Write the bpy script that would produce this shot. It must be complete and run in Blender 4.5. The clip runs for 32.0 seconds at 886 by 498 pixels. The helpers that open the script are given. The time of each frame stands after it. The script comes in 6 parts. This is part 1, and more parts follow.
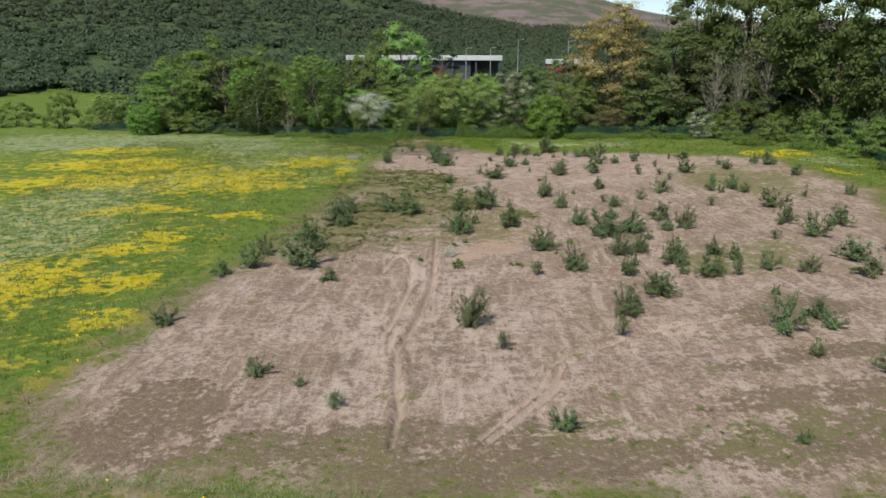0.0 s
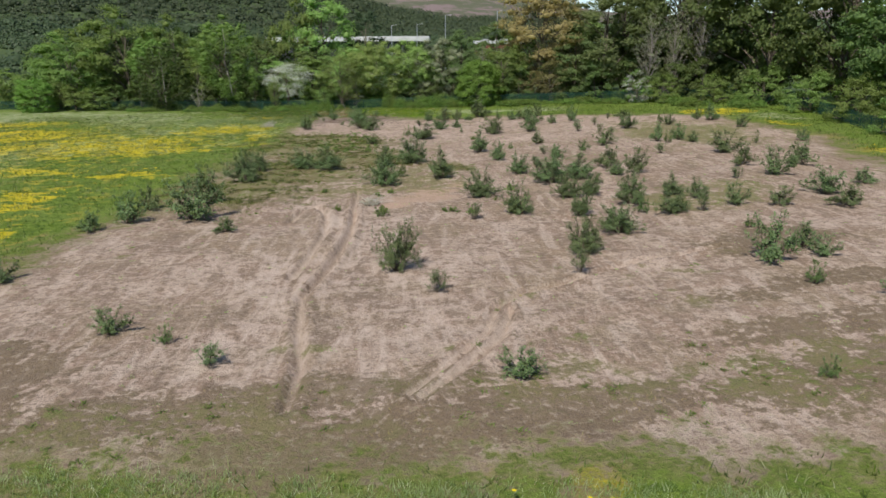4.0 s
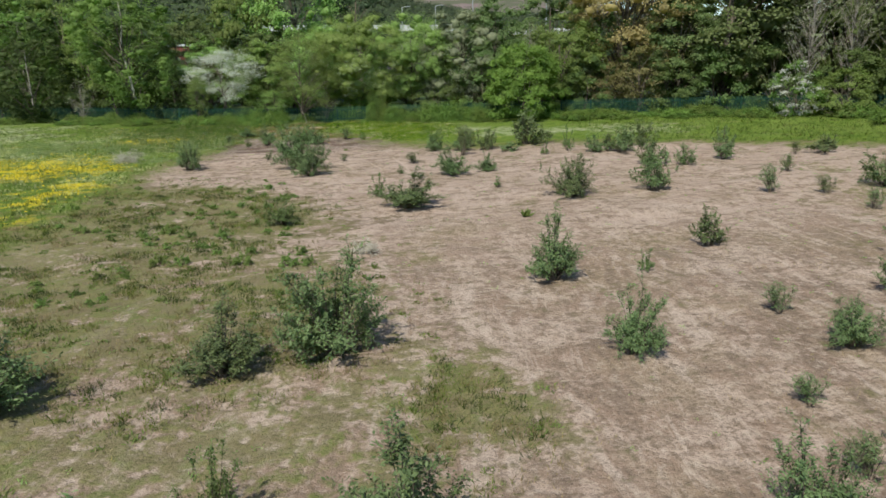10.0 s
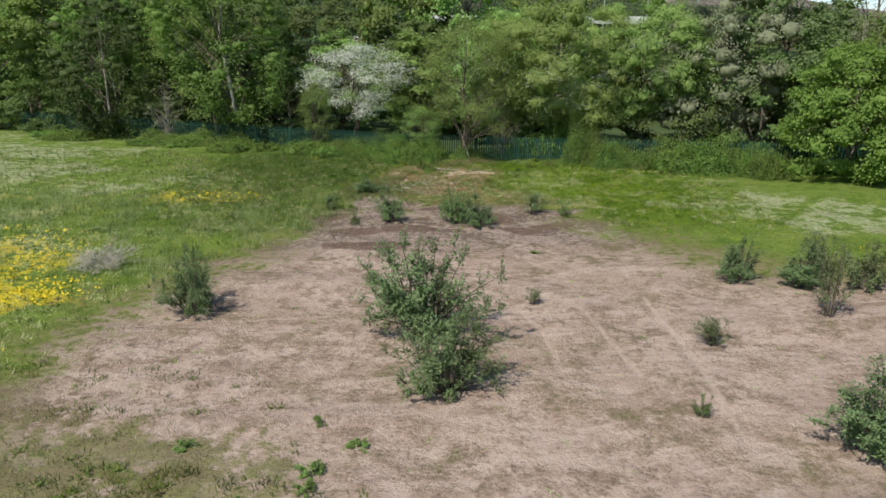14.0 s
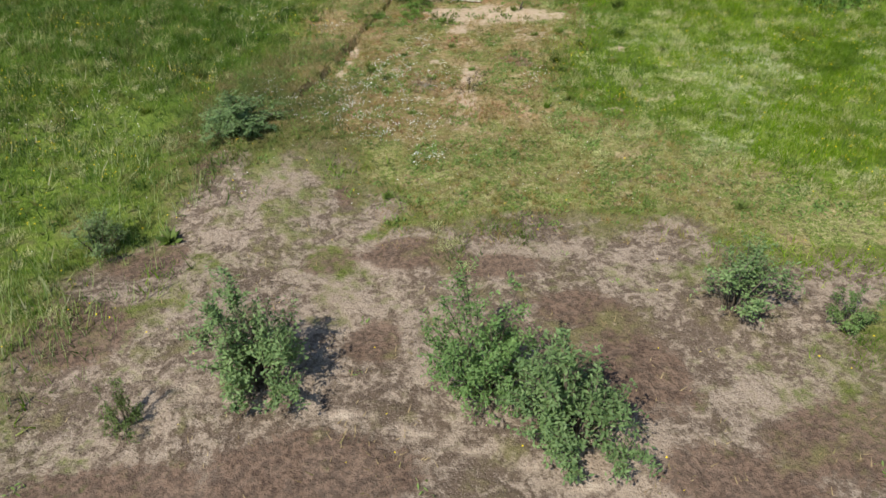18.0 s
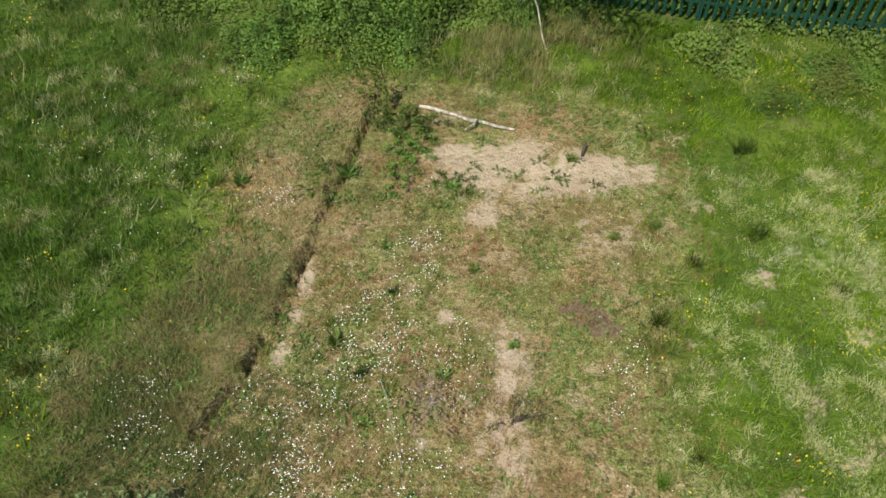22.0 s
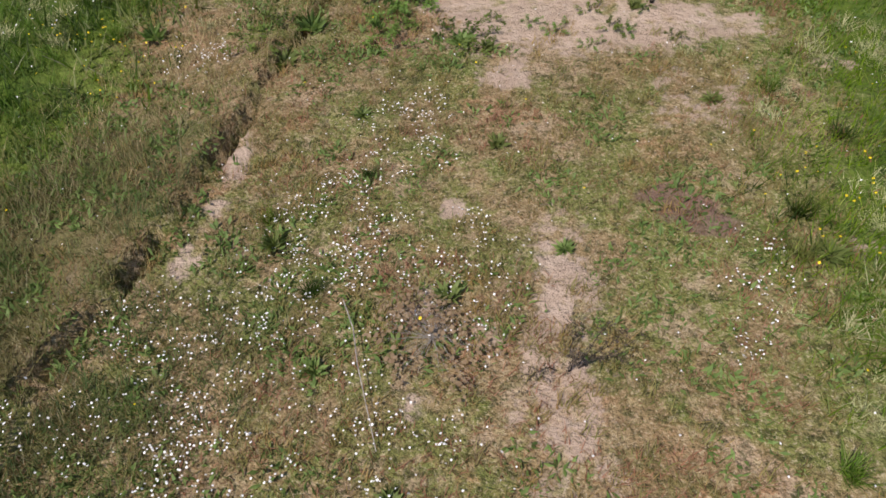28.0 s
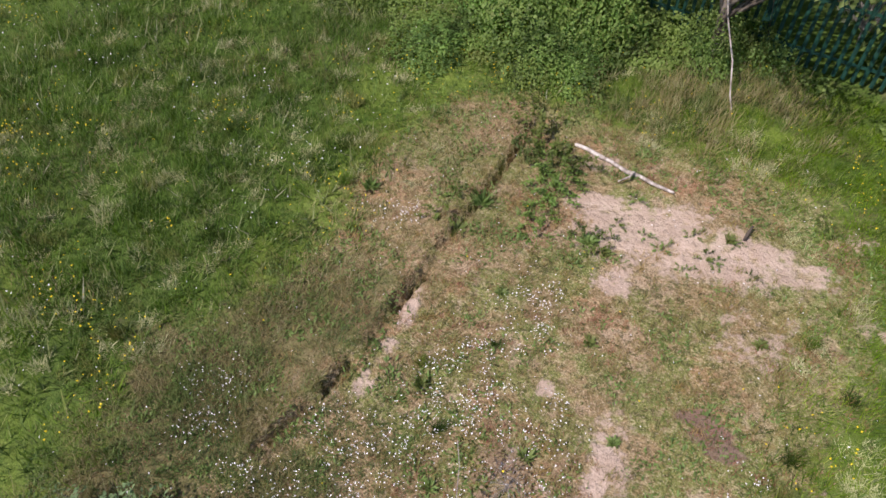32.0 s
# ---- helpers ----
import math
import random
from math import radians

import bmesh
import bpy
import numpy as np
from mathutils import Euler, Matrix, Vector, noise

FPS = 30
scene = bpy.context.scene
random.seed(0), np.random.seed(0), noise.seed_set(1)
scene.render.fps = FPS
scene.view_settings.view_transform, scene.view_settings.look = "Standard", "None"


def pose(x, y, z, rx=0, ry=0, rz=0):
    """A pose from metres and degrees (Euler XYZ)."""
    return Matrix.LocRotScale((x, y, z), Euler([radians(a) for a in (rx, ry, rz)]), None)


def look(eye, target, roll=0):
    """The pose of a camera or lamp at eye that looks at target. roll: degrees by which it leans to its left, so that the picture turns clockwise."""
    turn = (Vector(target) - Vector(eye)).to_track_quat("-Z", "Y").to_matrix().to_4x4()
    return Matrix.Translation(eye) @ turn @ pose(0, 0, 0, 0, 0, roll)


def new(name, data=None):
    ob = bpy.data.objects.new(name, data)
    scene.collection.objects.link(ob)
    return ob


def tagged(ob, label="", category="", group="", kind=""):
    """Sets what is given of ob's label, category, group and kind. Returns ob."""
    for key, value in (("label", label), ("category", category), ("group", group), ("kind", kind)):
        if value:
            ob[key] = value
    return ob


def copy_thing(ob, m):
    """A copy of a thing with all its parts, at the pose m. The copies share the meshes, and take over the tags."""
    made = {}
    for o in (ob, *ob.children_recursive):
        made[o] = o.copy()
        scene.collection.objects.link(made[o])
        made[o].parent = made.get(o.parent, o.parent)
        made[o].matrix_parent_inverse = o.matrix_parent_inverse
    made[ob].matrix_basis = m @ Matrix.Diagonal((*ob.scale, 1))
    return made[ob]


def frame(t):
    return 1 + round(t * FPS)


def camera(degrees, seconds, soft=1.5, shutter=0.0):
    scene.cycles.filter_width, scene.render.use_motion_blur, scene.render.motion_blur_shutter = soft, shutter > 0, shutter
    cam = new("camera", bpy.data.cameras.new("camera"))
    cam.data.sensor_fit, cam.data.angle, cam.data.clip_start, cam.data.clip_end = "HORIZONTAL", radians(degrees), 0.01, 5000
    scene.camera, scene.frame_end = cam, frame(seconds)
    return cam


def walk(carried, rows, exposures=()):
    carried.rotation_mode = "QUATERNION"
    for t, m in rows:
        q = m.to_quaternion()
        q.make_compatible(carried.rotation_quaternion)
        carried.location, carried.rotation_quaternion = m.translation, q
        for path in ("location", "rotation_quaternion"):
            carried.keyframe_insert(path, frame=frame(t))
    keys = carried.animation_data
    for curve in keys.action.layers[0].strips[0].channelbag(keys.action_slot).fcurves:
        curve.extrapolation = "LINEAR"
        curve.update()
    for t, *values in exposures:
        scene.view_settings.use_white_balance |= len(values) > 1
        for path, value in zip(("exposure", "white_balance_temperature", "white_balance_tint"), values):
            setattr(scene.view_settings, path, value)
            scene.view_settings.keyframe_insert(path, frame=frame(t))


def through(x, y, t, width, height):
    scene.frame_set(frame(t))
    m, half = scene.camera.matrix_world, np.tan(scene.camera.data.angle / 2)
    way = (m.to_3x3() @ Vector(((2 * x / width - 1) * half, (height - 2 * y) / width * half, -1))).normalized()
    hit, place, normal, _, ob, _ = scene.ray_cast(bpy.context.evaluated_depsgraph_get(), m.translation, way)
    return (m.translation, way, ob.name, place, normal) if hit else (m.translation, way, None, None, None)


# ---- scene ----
cam = camera(62.2, 32.0, soft=1.6)
PATH = [
    (0, (-17.112, -115.660, 14.557), (-15.371, -106.160, 11.963), 0.17),
    (0.5, (-17.145, -115.641, 14.620), (-14.755, -106.286, 12.019), -0.08),
    (1, (-17.193, -115.594, 14.635), (-14.573, -106.301, 12.029), -0.11),
    (1.5, (-17.257, -115.564, 14.430), (-14.628, -106.273, 11.832), -0.08),
    (2, (-17.238, -115.528, 13.442), (-14.613, -106.234, 10.847), -0.14),
    (2.5, (-17.019, -115.085, 12.145), (-14.407, -105.789, 9.543), -0.21),
    (4.5, (-14.344, -106.319, 9.268), (-11.738, -97.030, 6.637), -0.43),
    (5, (-13.347, -102.913, 9.264), (-10.722, -93.628, 6.638), -0.30),
    (5.5, (-12.201, -99.148, 8.930), (-9.568, -89.864, 6.307), -0.22),
    (6, (-10.967, -95.041, 7.843), (-8.324, -85.760, 5.220), -0.19),
    (6.5, (-9.749, -91.089, 7.163), (-7.111, -81.808, 4.536), -0.27),
    (7, (-8.514, -86.749, 7.136), (-5.861, -77.471, 4.514), -0.41),
    (7.5, (-7.241, -82.687, 7.172), (-4.594, -73.410, 4.541), -0.38),
    (8, (-6.012, -78.850, 7.242), (-3.375, -69.574, 4.597), -0.47),
    (8.5, (-4.821, -75.173, 7.273), (-2.192, -65.897, 4.619), -0.60),
    (9, (-3.716, -71.636, 7.232), (-1.078, -62.360, 4.590), -0.68),
    (9.5, (-2.713, -68.303, 7.215), (-0.080, -59.021, 4.585), -0.60),
    (10, (-1.953, -65.002, 7.184), (0.294, -55.614, 4.574), -0.22),
    (10.5, (-1.372, -61.733, 7.142), (0.209, -52.207, 4.544), 0.43),
    (11, (-0.916, -58.562, 7.248), (-0.075, -48.950, 4.622), 0.54),
    (11.5, (-0.515, -55.220, 7.214), (-0.176, -45.578, 4.584), 0.77),
    (12, (-0.082, -51.612, 7.441), (-0.003, -41.980, 4.753), 0.90),
    (12.5, (-0.004, -47.849, 7.409), (0.063, -38.217, 4.720), 0.90),
    (13, (0.073, -44.345, 7.408), (0.130, -34.713, 4.718), 0.83),
    (13.5, (0.132, -40.497, 7.400), (0.196, -30.865, 4.712), 0.83),
    (14, (0.195, -36.284, 7.397), (0.265, -26.653, 4.707), 0.83),
    (14.5, (0.058, -32.403, 7.339), (0.190, -22.760, 4.695), 1.96),
    (16.5, (0.583, -16.630, 6.891), (0.536, -6.936, 4.437), 0.71),
    (17, (0.578, -14.169, 6.934), (0.544, -4.695, 3.735), 0.56),
    (17.5, (0.571, -12.590, 6.875), (0.510, -3.813, 2.083), -0.11),
    (18, (0.480, -11.824, 6.932), (0.423, -3.936, 0.787), -0.55),
    (18.5, (0.373, -11.155, 6.980), (0.355, -3.922, 0.074), -0.32),
    (19, (0.325, -10.348, 7.048), (0.311, -3.406, -0.150), -0.24),
    (19.5, (0.293, -9.073, 7.121), (0.280, -2.172, -0.117), -0.37),
    (20, (0.207, -7.750, 7.276), (0.249, -0.894, -0.003), -0.15),
    (20.5, (0.145, -6.282, 7.382), (0.228, 0.549, 0.079), 0.04),
    (21, (0.085, -4.819, 7.448), (0.208, 1.992, 0.127), 0.19),
    (21.5, (0.073, -3.198, 7.493), (0.206, 3.610, 0.169), 0.12),
    (22, (0.089, -1.859, 7.621), (0.192, 4.919, 0.269), -0.08),
    (22.5, (0.088, -1.344, 7.623), (0.161, 5.452, 0.287), -0.26),
    (23, (0.079, -1.179, 7.632), (0.150, 5.609, 0.289), -0.34),
    (23.5, (0.078, -0.928, 7.680), (0.135, 5.848, 0.325), -0.38),
    (24, (0.079, -0.787, 7.227), (0.125, 6.031, -0.087), -0.48),
    (24.5, (0.100, -0.581, 5.829), (0.136, 6.280, -1.446), -0.54),
    (25, (0.127, -0.387, 4.441), (0.175, 6.460, -2.848), -0.52),
    (25.5, (0.073, -0.348, 4.183), (0.088, 6.471, -3.132), -0.75),
    (27.5, (0.116, -0.319, 4.191), (0.134, 6.486, -3.136), -0.66),
    (28, (0.117, -0.333, 4.168), (0.130, 6.463, -3.168), -0.68),
    (28.5, (0.121, -0.345, 4.154), (0.137, 6.450, -3.182), -0.64),
    (29, (0.124, -0.408, 4.796), (0.121, 6.329, -2.594), -0.76),
    (29.5, (0.031, -0.624, 6.188), (0.105, 6.112, -1.204), -0.17),
    (30, (0.024, -0.829, 7.330), (0.072, 5.914, -0.054), -0.33),
    (30.5, (0.031, -0.913, 7.565), (0.063, 5.868, 0.215), -0.44),
    (31, (-0.009, -0.878, 7.537), (-0.188, 5.873, 0.161), 0.18),
    (31.5, (0.054, -0.845, 7.481), (-0.821, 5.840, 0.096), 0.99),
    (32, (0.158, -0.831, 7.401), (-1.535, 5.714, 0.032), 1.81),
]
walk(cam, [(t, look(eye, target, roll)) for t, eye, target, roll in PATH], exposures=[(0, 0.08, 6500, 10), (3, 0.1, 6500, 10), (7, 0.14, 6500, 6), (11, 0.2, 6500, 4), (14, 0.2, 6500, 9), (16.5, 0.88, 6600, 4), (17, 0.88, 6700, 2), (18, 0.44, 6800, 3), (19, 0.26, 6900, 5), (20, 0.3, 7000, 1), (22, 0.36, 7000, -1), (22.9, 0.42, 6350, 9), (23.5, 0.42, 6500, 13), (24.2, 0.44, 6450, 15), (25, 0.25, 6400, 19), (28, 0.11, 6500, 19), (30, 0.26, 6300, 23), (32, 0.42, 6300, 25)])

# ---- daylight ----
SUN_WAY = Vector((-0.376, -0.486, 0.789))
world = bpy.data.worlds.new("sky")
scene.world = world
world.use_nodes = True
wt = world.node_tree
sky = wt.nodes.new("ShaderNodeTexSky")
sky.sky_type = "NISHITA"
sky.sun_disc = False
sky.sun_elevation = radians(52)
sky.sun_rotation = radians(218)
sky.air_density, sky.dust_density, sky.ozone_density = 0.8, 0.5, 1.2
background = next(n for n in wt.nodes if n.type == "BACKGROUND")
background.inputs["Strength"].default_value = 0.13
wt.links.new(sky.outputs["Color"], background.inputs["Color"])
sun = new("sun", bpy.data.lights.new("sun", "SUN"))
sun.data.energy, sun.data.angle, sun.data.color = 4.3, radians(0.53), (1.0, 0.955, 0.88)
sun.matrix_world = look(SUN_WAY * 60, (0, 0, 0))


# ---- materials ----
class Nodes:
    """Short spelling for node materials."""

    def __init__(self, name):
        self.m = bpy.data.materials.new(name)
        self.m.use_nodes = True
        self.t = self.m.node_tree
        self.b = next(n for n in self.t.nodes if n.type == "BSDF_PRINCIPLED")
        self.out = next(n for n in self.t.nodes if n.type == "OUTPUT_MATERIAL")

    def put(self, socket, value):
        if hasattr(value, "links"):
            self.t.links.new(value, socket)
        else:
            socket.default_value = value

    def coords(self):
        return self.t.nodes.new("ShaderNodeNewGeometry").outputs["Position"]

    def local(self):
        return self.t.nodes.new("ShaderNodeTexCoord").outputs["Object"]

    def island(self):
        return self.t.nodes.new("ShaderNodeNewGeometry").outputs["Random Per Island"]

    def each(self):
        return self.t.nodes.new("ShaderNodeObjectInfo").outputs["Random"]

    def noise(self, where, scale, detail=4.0, rough=0.55, stretch=None, warp=0.0):
        if stretch:
            mp = self.t.nodes.new("ShaderNodeMapping")
            mp.inputs["Scale"].default_value = stretch
            self.t.links.new(where, mp.inputs["Vector"])
            where = mp.outputs["Vector"]
        n = self.t.nodes.new("ShaderNodeTexNoise")
        n.inputs["Scale"].default_value, n.inputs["Detail"].default_value, n.inputs["Roughness"].default_value = scale, detail, rough
        n.inputs["Distortion"].default_value = warp
        self.t.links.new(where, n.inputs["Vector"])
        return n.outputs["Fac"]

    def attr(self, name):
        n = self.t.nodes.new("ShaderNodeAttribute")
        n.attribute_name = name
        return n.outputs["Fac"]

    def math(self, op, a, b=0.0, c=0.0):
        n = self.t.nodes.new("ShaderNodeMath")
        n.operation = op
        for s, v in zip(n.inputs, (a, b, c)):
            self.put(s, v)
        return n.outputs[0]

    def ramp(self, fac, low, high, a=0.0, b=1.0):
        n = self.t.nodes.new("ShaderNodeMapRange")
        n.interpolation_type = "SMOOTHSTEP"
        for s, v in zip(("Value", "From Min", "From Max", "To Min", "To Max"), (fac, low, high, a, b)):
            self.put(n.inputs[s], v)
        return n.outputs["Result"]

    def mix(self, fac, a, b, how="MIX"):
        n = self.t.nodes.new("ShaderNodeMix")
        n.data_type, n.blend_type = "RGBA", how
        self.put(n.inputs[0], fac)
        for s, v in ((n.inputs[6], a), (n.inputs[7], b)):
            self.put(s, (*v, 1.0) if isinstance(v, tuple) and len(v) == 3 else v)
        return n.outputs[2]

    def bump(self, height, strength, distance):
        n = self.t.nodes.new("ShaderNodeBump")
        n.inputs["Strength"].default_value, n.inputs["Distance"].default_value = strength, distance
        self.t.links.new(height, n.inputs["Height"])
        self.t.links.new(n.outputs["Normal"], self.b.inputs["Normal"])

    def done(self, color, rough=0.8, metal=0.0, specular=0.3):
        self.put(self.b.inputs["Base Color"], (*color, 1.0) if isinstance(color, tuple) else color)
        self.put(self.b.inputs["Roughness"], rough)
        self.b.inputs["Metallic"].default_value = metal
        self.b.inputs["Specular IOR Level"].default_value = specular
        return self.m


def leaf_material(name, dark, light, through=0.35, rough=0.55, tip=None, patches=()):
    """Leaves: colour from leaf to leaf and from plant to plant, some light through them."""
    n = Nodes(name)
    r = n.island()
    c = n.mix(n.ramp(r, 0.0, 1.0, 0.18, 0.82), dark, light)
    if tip:
        c = n.mix(n.ramp(r, 0.8, 0.95, 0.0, 0.7), c, tip)
    big = n.noise(n.coords(), 0.8, 4.0, 0.65)
    c = n.mix(n.ramp(big, 0.4, 0.65, 0.0, 0.35), c, tuple(v * 0.55 for v in dark))
    for color, scale, low, high, share in patches:
        c = n.mix(n.ramp(n.noise(n.coords(), scale, 5.0, 0.62, None, 0.5), low, high, 0.0, share), c, color)
    hue = n.t.nodes.new("ShaderNodeHueSaturation")
    hue.inputs["Saturation"].default_value = 1.04 if "blades" in name or "grass" in name else 0.93
    n.put(hue.inputs["Hue"], n.ramp(n.each(), 0.0, 1.0, 0.48, 0.515))
    n.put(hue.inputs["Value"], n.ramp(n.each(), 0.0, 1.0, 0.85, 1.15))
    n.t.links.new(c, hue.inputs["Color"])
    c = hue.outputs["Color"]
    tuft = n.noise(n.coords(), 5.0, 4.0, 0.7)
    n.bump(tuft, 0.4, 0.08)
    n.done(c, rough, specular=0.25)
    glow = n.t.nodes.new("ShaderNodeBsdfTranslucent")
    n.t.links.new(n.mix(1.0, c, (1.05, 1.2, 0.78), "MULTIPLY"), glow.inputs["Color"])
    both = n.t.nodes.new("ShaderNodeMixShader")
    both.inputs[0].default_value = through
    n.t.links.new(n.b.outputs[0], both.inputs[1])
    n.t.links.new(glow.outputs[0], both.inputs[2])
    n.t.links.new(both.outputs[0], n.out.inputs["Surface"])
    return n.m


def bark_material(name, dark, light, scale=6.0):
    n = Nodes(name)
    g = n.noise(n.local(), scale, 5.0, 0.65, (1, 1, 0.3))
    n.bump(g, 0.5, 0.03)
    return n.done(n.mix(n.ramp(g, 0.35, 0.68), dark, light), 0.9)


def plain_material(name, color, rough=0.6, metal=0.0, wear=0.35, scale=3.0):
    n = Nodes(name)
    g = n.noise(n.coords(), scale, 5.0, 0.6)
    f = n.noise(n.coords(), scale * 12, 3.0, 0.6)
    c = n.mix(n.ramp(g, 0.4, 0.75, 0.0, wear), color, tuple(v * 0.55 + 0.02 for v in color))
    c = n.mix(n.ramp(f, 0.55, 0.8, 0.0, wear * 0.5), c, tuple(min(1.0, v * 1.3 + 0.02) for v in color))
    return n.done(c, rough, metal)


def ground_material():
    n = Nodes("meadow_and_bare_soil")
    p = n.coords()
    big, wide = n.noise(p, 0.2, 5.0, 0.6), n.noise(p, 0.55, 5.0, 0.65)
    mid, small = n.noise(p, 1.3, 6.0, 0.68), n.noise(p, 3.4, 5.0, 0.68)
    fine, grain = n.noise(p, 11.0, 5.0, 0.7), n.noise(p, 38.0, 4.0, 0.75)
    turned = n.t.nodes.new("ShaderNodeMapping")
    turned.inputs["Rotation"].default_value = (0, 0, radians(12))
    n.t.links.new(p, turned.inputs["Vector"])
    combed = n.noise(turned.outputs["Vector"], 1.1, 5.0, 0.64, (1.0, 0.2, 1.0), 1.3)
    rows = n.noise(p, 1.5, 5.0, 0.64, (0.21, 1.0, 1.0), 1.1)
    across = n.attr("furrow")
    streak = n.math("ADD", n.math("MULTIPLY", combed, n.math("SUBTRACT", 1.0, across)), n.math("MULTIPLY", rows, across))

    def rag(value, *amounts):
        """A soft mask torn by noises of several sizes."""
        for noise_value, amount in amounts:
            value = n.math("ADD", value, n.math("MULTIPLY", n.math("SUBTRACT", noise_value, 0.5), amount))
        return value

    def speck(noise_value, low, high, share):
        return n.ramp(noise_value, low, high, 0.0, share)

    # grass
    grass = n.mix(speck(mid, 0.4, 0.6, 1.0), (0.076, 0.122, 0.017), (0.142, 0.198, 0.031))
    grass = n.mix(speck(rag(big, (wide, 0.5)), 0.44, 0.58, 0.6), grass, n.mix(speck(small, 0.42, 0.58, 1.0), (0.113, 0.156, 0.0296), (0.202, 0.258, 0.06)))
    grass = n.mix(speck(small, 0.52, 0.62, 0.72), grass, (0.0444, 0.0918, 0.0139))
    grass = n.mix(speck(fine, 0.54, 0.64, 0.6), grass, (0.0322, 0.0688, 0.0119))
    grass = n.mix(speck(fine, 0.45, 0.36, 0.55), grass, (0.218, 0.29, 0.065))
    # full-length dark wall, so that the space under the roof looks shaded
    grass = n.mix(speck(grain, 0.45, 0.36, 0.45), grass, (0.26, 0.31, 0.065))
    # rank grass, with the dark gaps between its blades put into the colour
    lush_shade = rag(n.attr("lush_shade"), (mid, 1.2), (small, 1.0), (wide, 1.0))
    # added dark block in the open bay, in place of shade
    grass = n.mix(speck(lush_shade, 0.2, 0.8, 0.75), grass, n.mix(speck(fine, 0.42, 0.58, 1.0), (0.03, 0.06, 0.012), (0.07, 0.12, 0.022)))
    pale = rag(n.math("MULTIPLY", n.attr("seedheads"), 0.75), (mid, 1.6), (small, 1.8), (wide, 1.8))
    grass = n.mix(speck(pale, 0.5, 0.95, 0.68), grass, n.mix(speck(fine, 0.4, 0.6, 1.0), (0.46, 0.45, 0.32), (0.24, 0.28, 0.12)))
    yel = rag(n.math("MULTIPLY", n.attr("buttercups"), 0.72), (wide, 3.0), (mid, 2.4), (small, 1.2))
    grass = n.mix(n.math("MULTIPLY", n.math("MULTIPLY", speck(yel, 0.3, 0.75, 0.85), n.ramp(n.attr("buttercups"), 0.1, 0.3)), speck(fine, 0.33, 0.46, 1.0)), grass, (0.55, 0.435, 0.02))
    # bare soil under thin dry turf
    soil = n.mix(speck(wide, 0.42, 0.58, 1.0), (0.27, 0.188, 0.137), (0.345, 0.258, 0.192))
    soil = n.mix(speck(rag(big, (wide, 0.5)), 0.48, 0.62, 0.6), soil, (0.26, 0.192, 0.122))
    soil = n.mix(n.math("MULTIPLY", speck(streak, 0.5, 0.63, 0.75), n.math("SUBTRACT", 1.0, n.math("MULTIPLY", across, 0.5))), soil, (0.2, 0.145, 0.108))
    soil = n.mix(speck(streak, 0.49, 0.36, 0.75), soil, (0.47, 0.372, 0.3))
    soil = n.mix(speck(rag(mid, (wide, 0.7), (small, 0.3)), 0.5, 0.7, 0.5), soil, (0.2, 0.142, 0.108))
    soil = n.mix(speck(rag(mid, (big, 0.8), (small, 0.3)), 0.5, 0.34, 0.6), soil, (0.47, 0.362, 0.29))
    soil = n.mix(speck(rag(n.attr("heather"), (wide, 2.0), (mid, 1.8), (small, 1.6)), 0.5, 0.78, 0.85), soil, n.mix(speck(fine, 0.42, 0.58, 1.0), (0.105, 0.075, 0.048), (0.205, 0.15, 0.09)))
    soil = n.mix(speck(small, 0.52, 0.62, 0.6), soil, (0.155, 0.112, 0.08))
    soil = n.mix(speck(small, 0.46, 0.37, 0.45), soil, (0.46, 0.375, 0.29))
    soil = n.mix(speck(fine, 0.52, 0.62, 0.54), soil, (0.12, 0.09, 0.06))
    soil = n.mix(speck(fine, 0.45, 0.36, 0.28), soil, (0.5, 0.41, 0.32))
    soil = n.mix(speck(grain, 0.54, 0.64, 0.4), soil, (0.085, 0.065, 0.045))
    soil = n.mix(speck(grain, 0.43, 0.34, 0.25), soil, (0.5, 0.42, 0.33))
    soil = n.mix(n.math("MULTIPLY", across, speck(rag(mid, (wide, 0.8), (fine, 0.3)), 0.6, 0.4, 0.45)), soil, (0.45, 0.345, 0.28))
    soil = n.mix(n.math("MULTIPLY", n.attr("worn"), speck(rag(mid, (streak, 0.8), (fine, 0.3)), 0.62, 0.4, 0.55)), soil, (0.47, 0.37, 0.3))
    # rusty clay where the turf is scraped off
    soil = n.mix(speck(rag(n.attr("clay"), (mid, 0.9), (small, 0.8), (streak, 0.6)), 0.2, 0.7, 0.9), soil, n.mix(speck(fine, 0.42, 0.6, 1.0), (0.42, 0.295, 0.215), (0.35, 0.24, 0.17)))
    # grey lichen and dark moss in a small mosaic towards the field end
    flake = rag(n.noise(p, 4.6, 5.0, 0.66, None, 0.8), (fine, 0.5), (wide, 0.7))
    crust = n.mix(speck(flake, 0.4, 0.58, 1.0), (0.33, 0.258, 0.208), (0.115, 0.082, 0.064))
    crust = n.mix(speck(rag(wide, (small, 0.4)), 0.46, 0.36, 0.65), crust, (0.3, 0.23, 0.18))
    crust = n.mix(speck(grain, 0.53, 0.62, 0.45), crust, (0.06, 0.045, 0.036))
    crust = n.mix(speck(grain, 0.45, 0.36, 0.4), crust, (0.46, 0.385, 0.34))
    soil = n.mix(speck(rag(n.attr("lichen"), (mid, 0.5), (small, 0.4)), 0.2, 0.7, 0.9), soil, crust)
    soil = n.mix(speck(rag(n.attr("heath"), (mid, 0.7), (small, 0.8), (fine, 0.5)), 0.35, 0.7, 0.85), soil, n.mix(speck(fine, 0.42, 0.58, 1.0), (0.078, 0.05, 0.039), (0.18, 0.118, 0.088)))
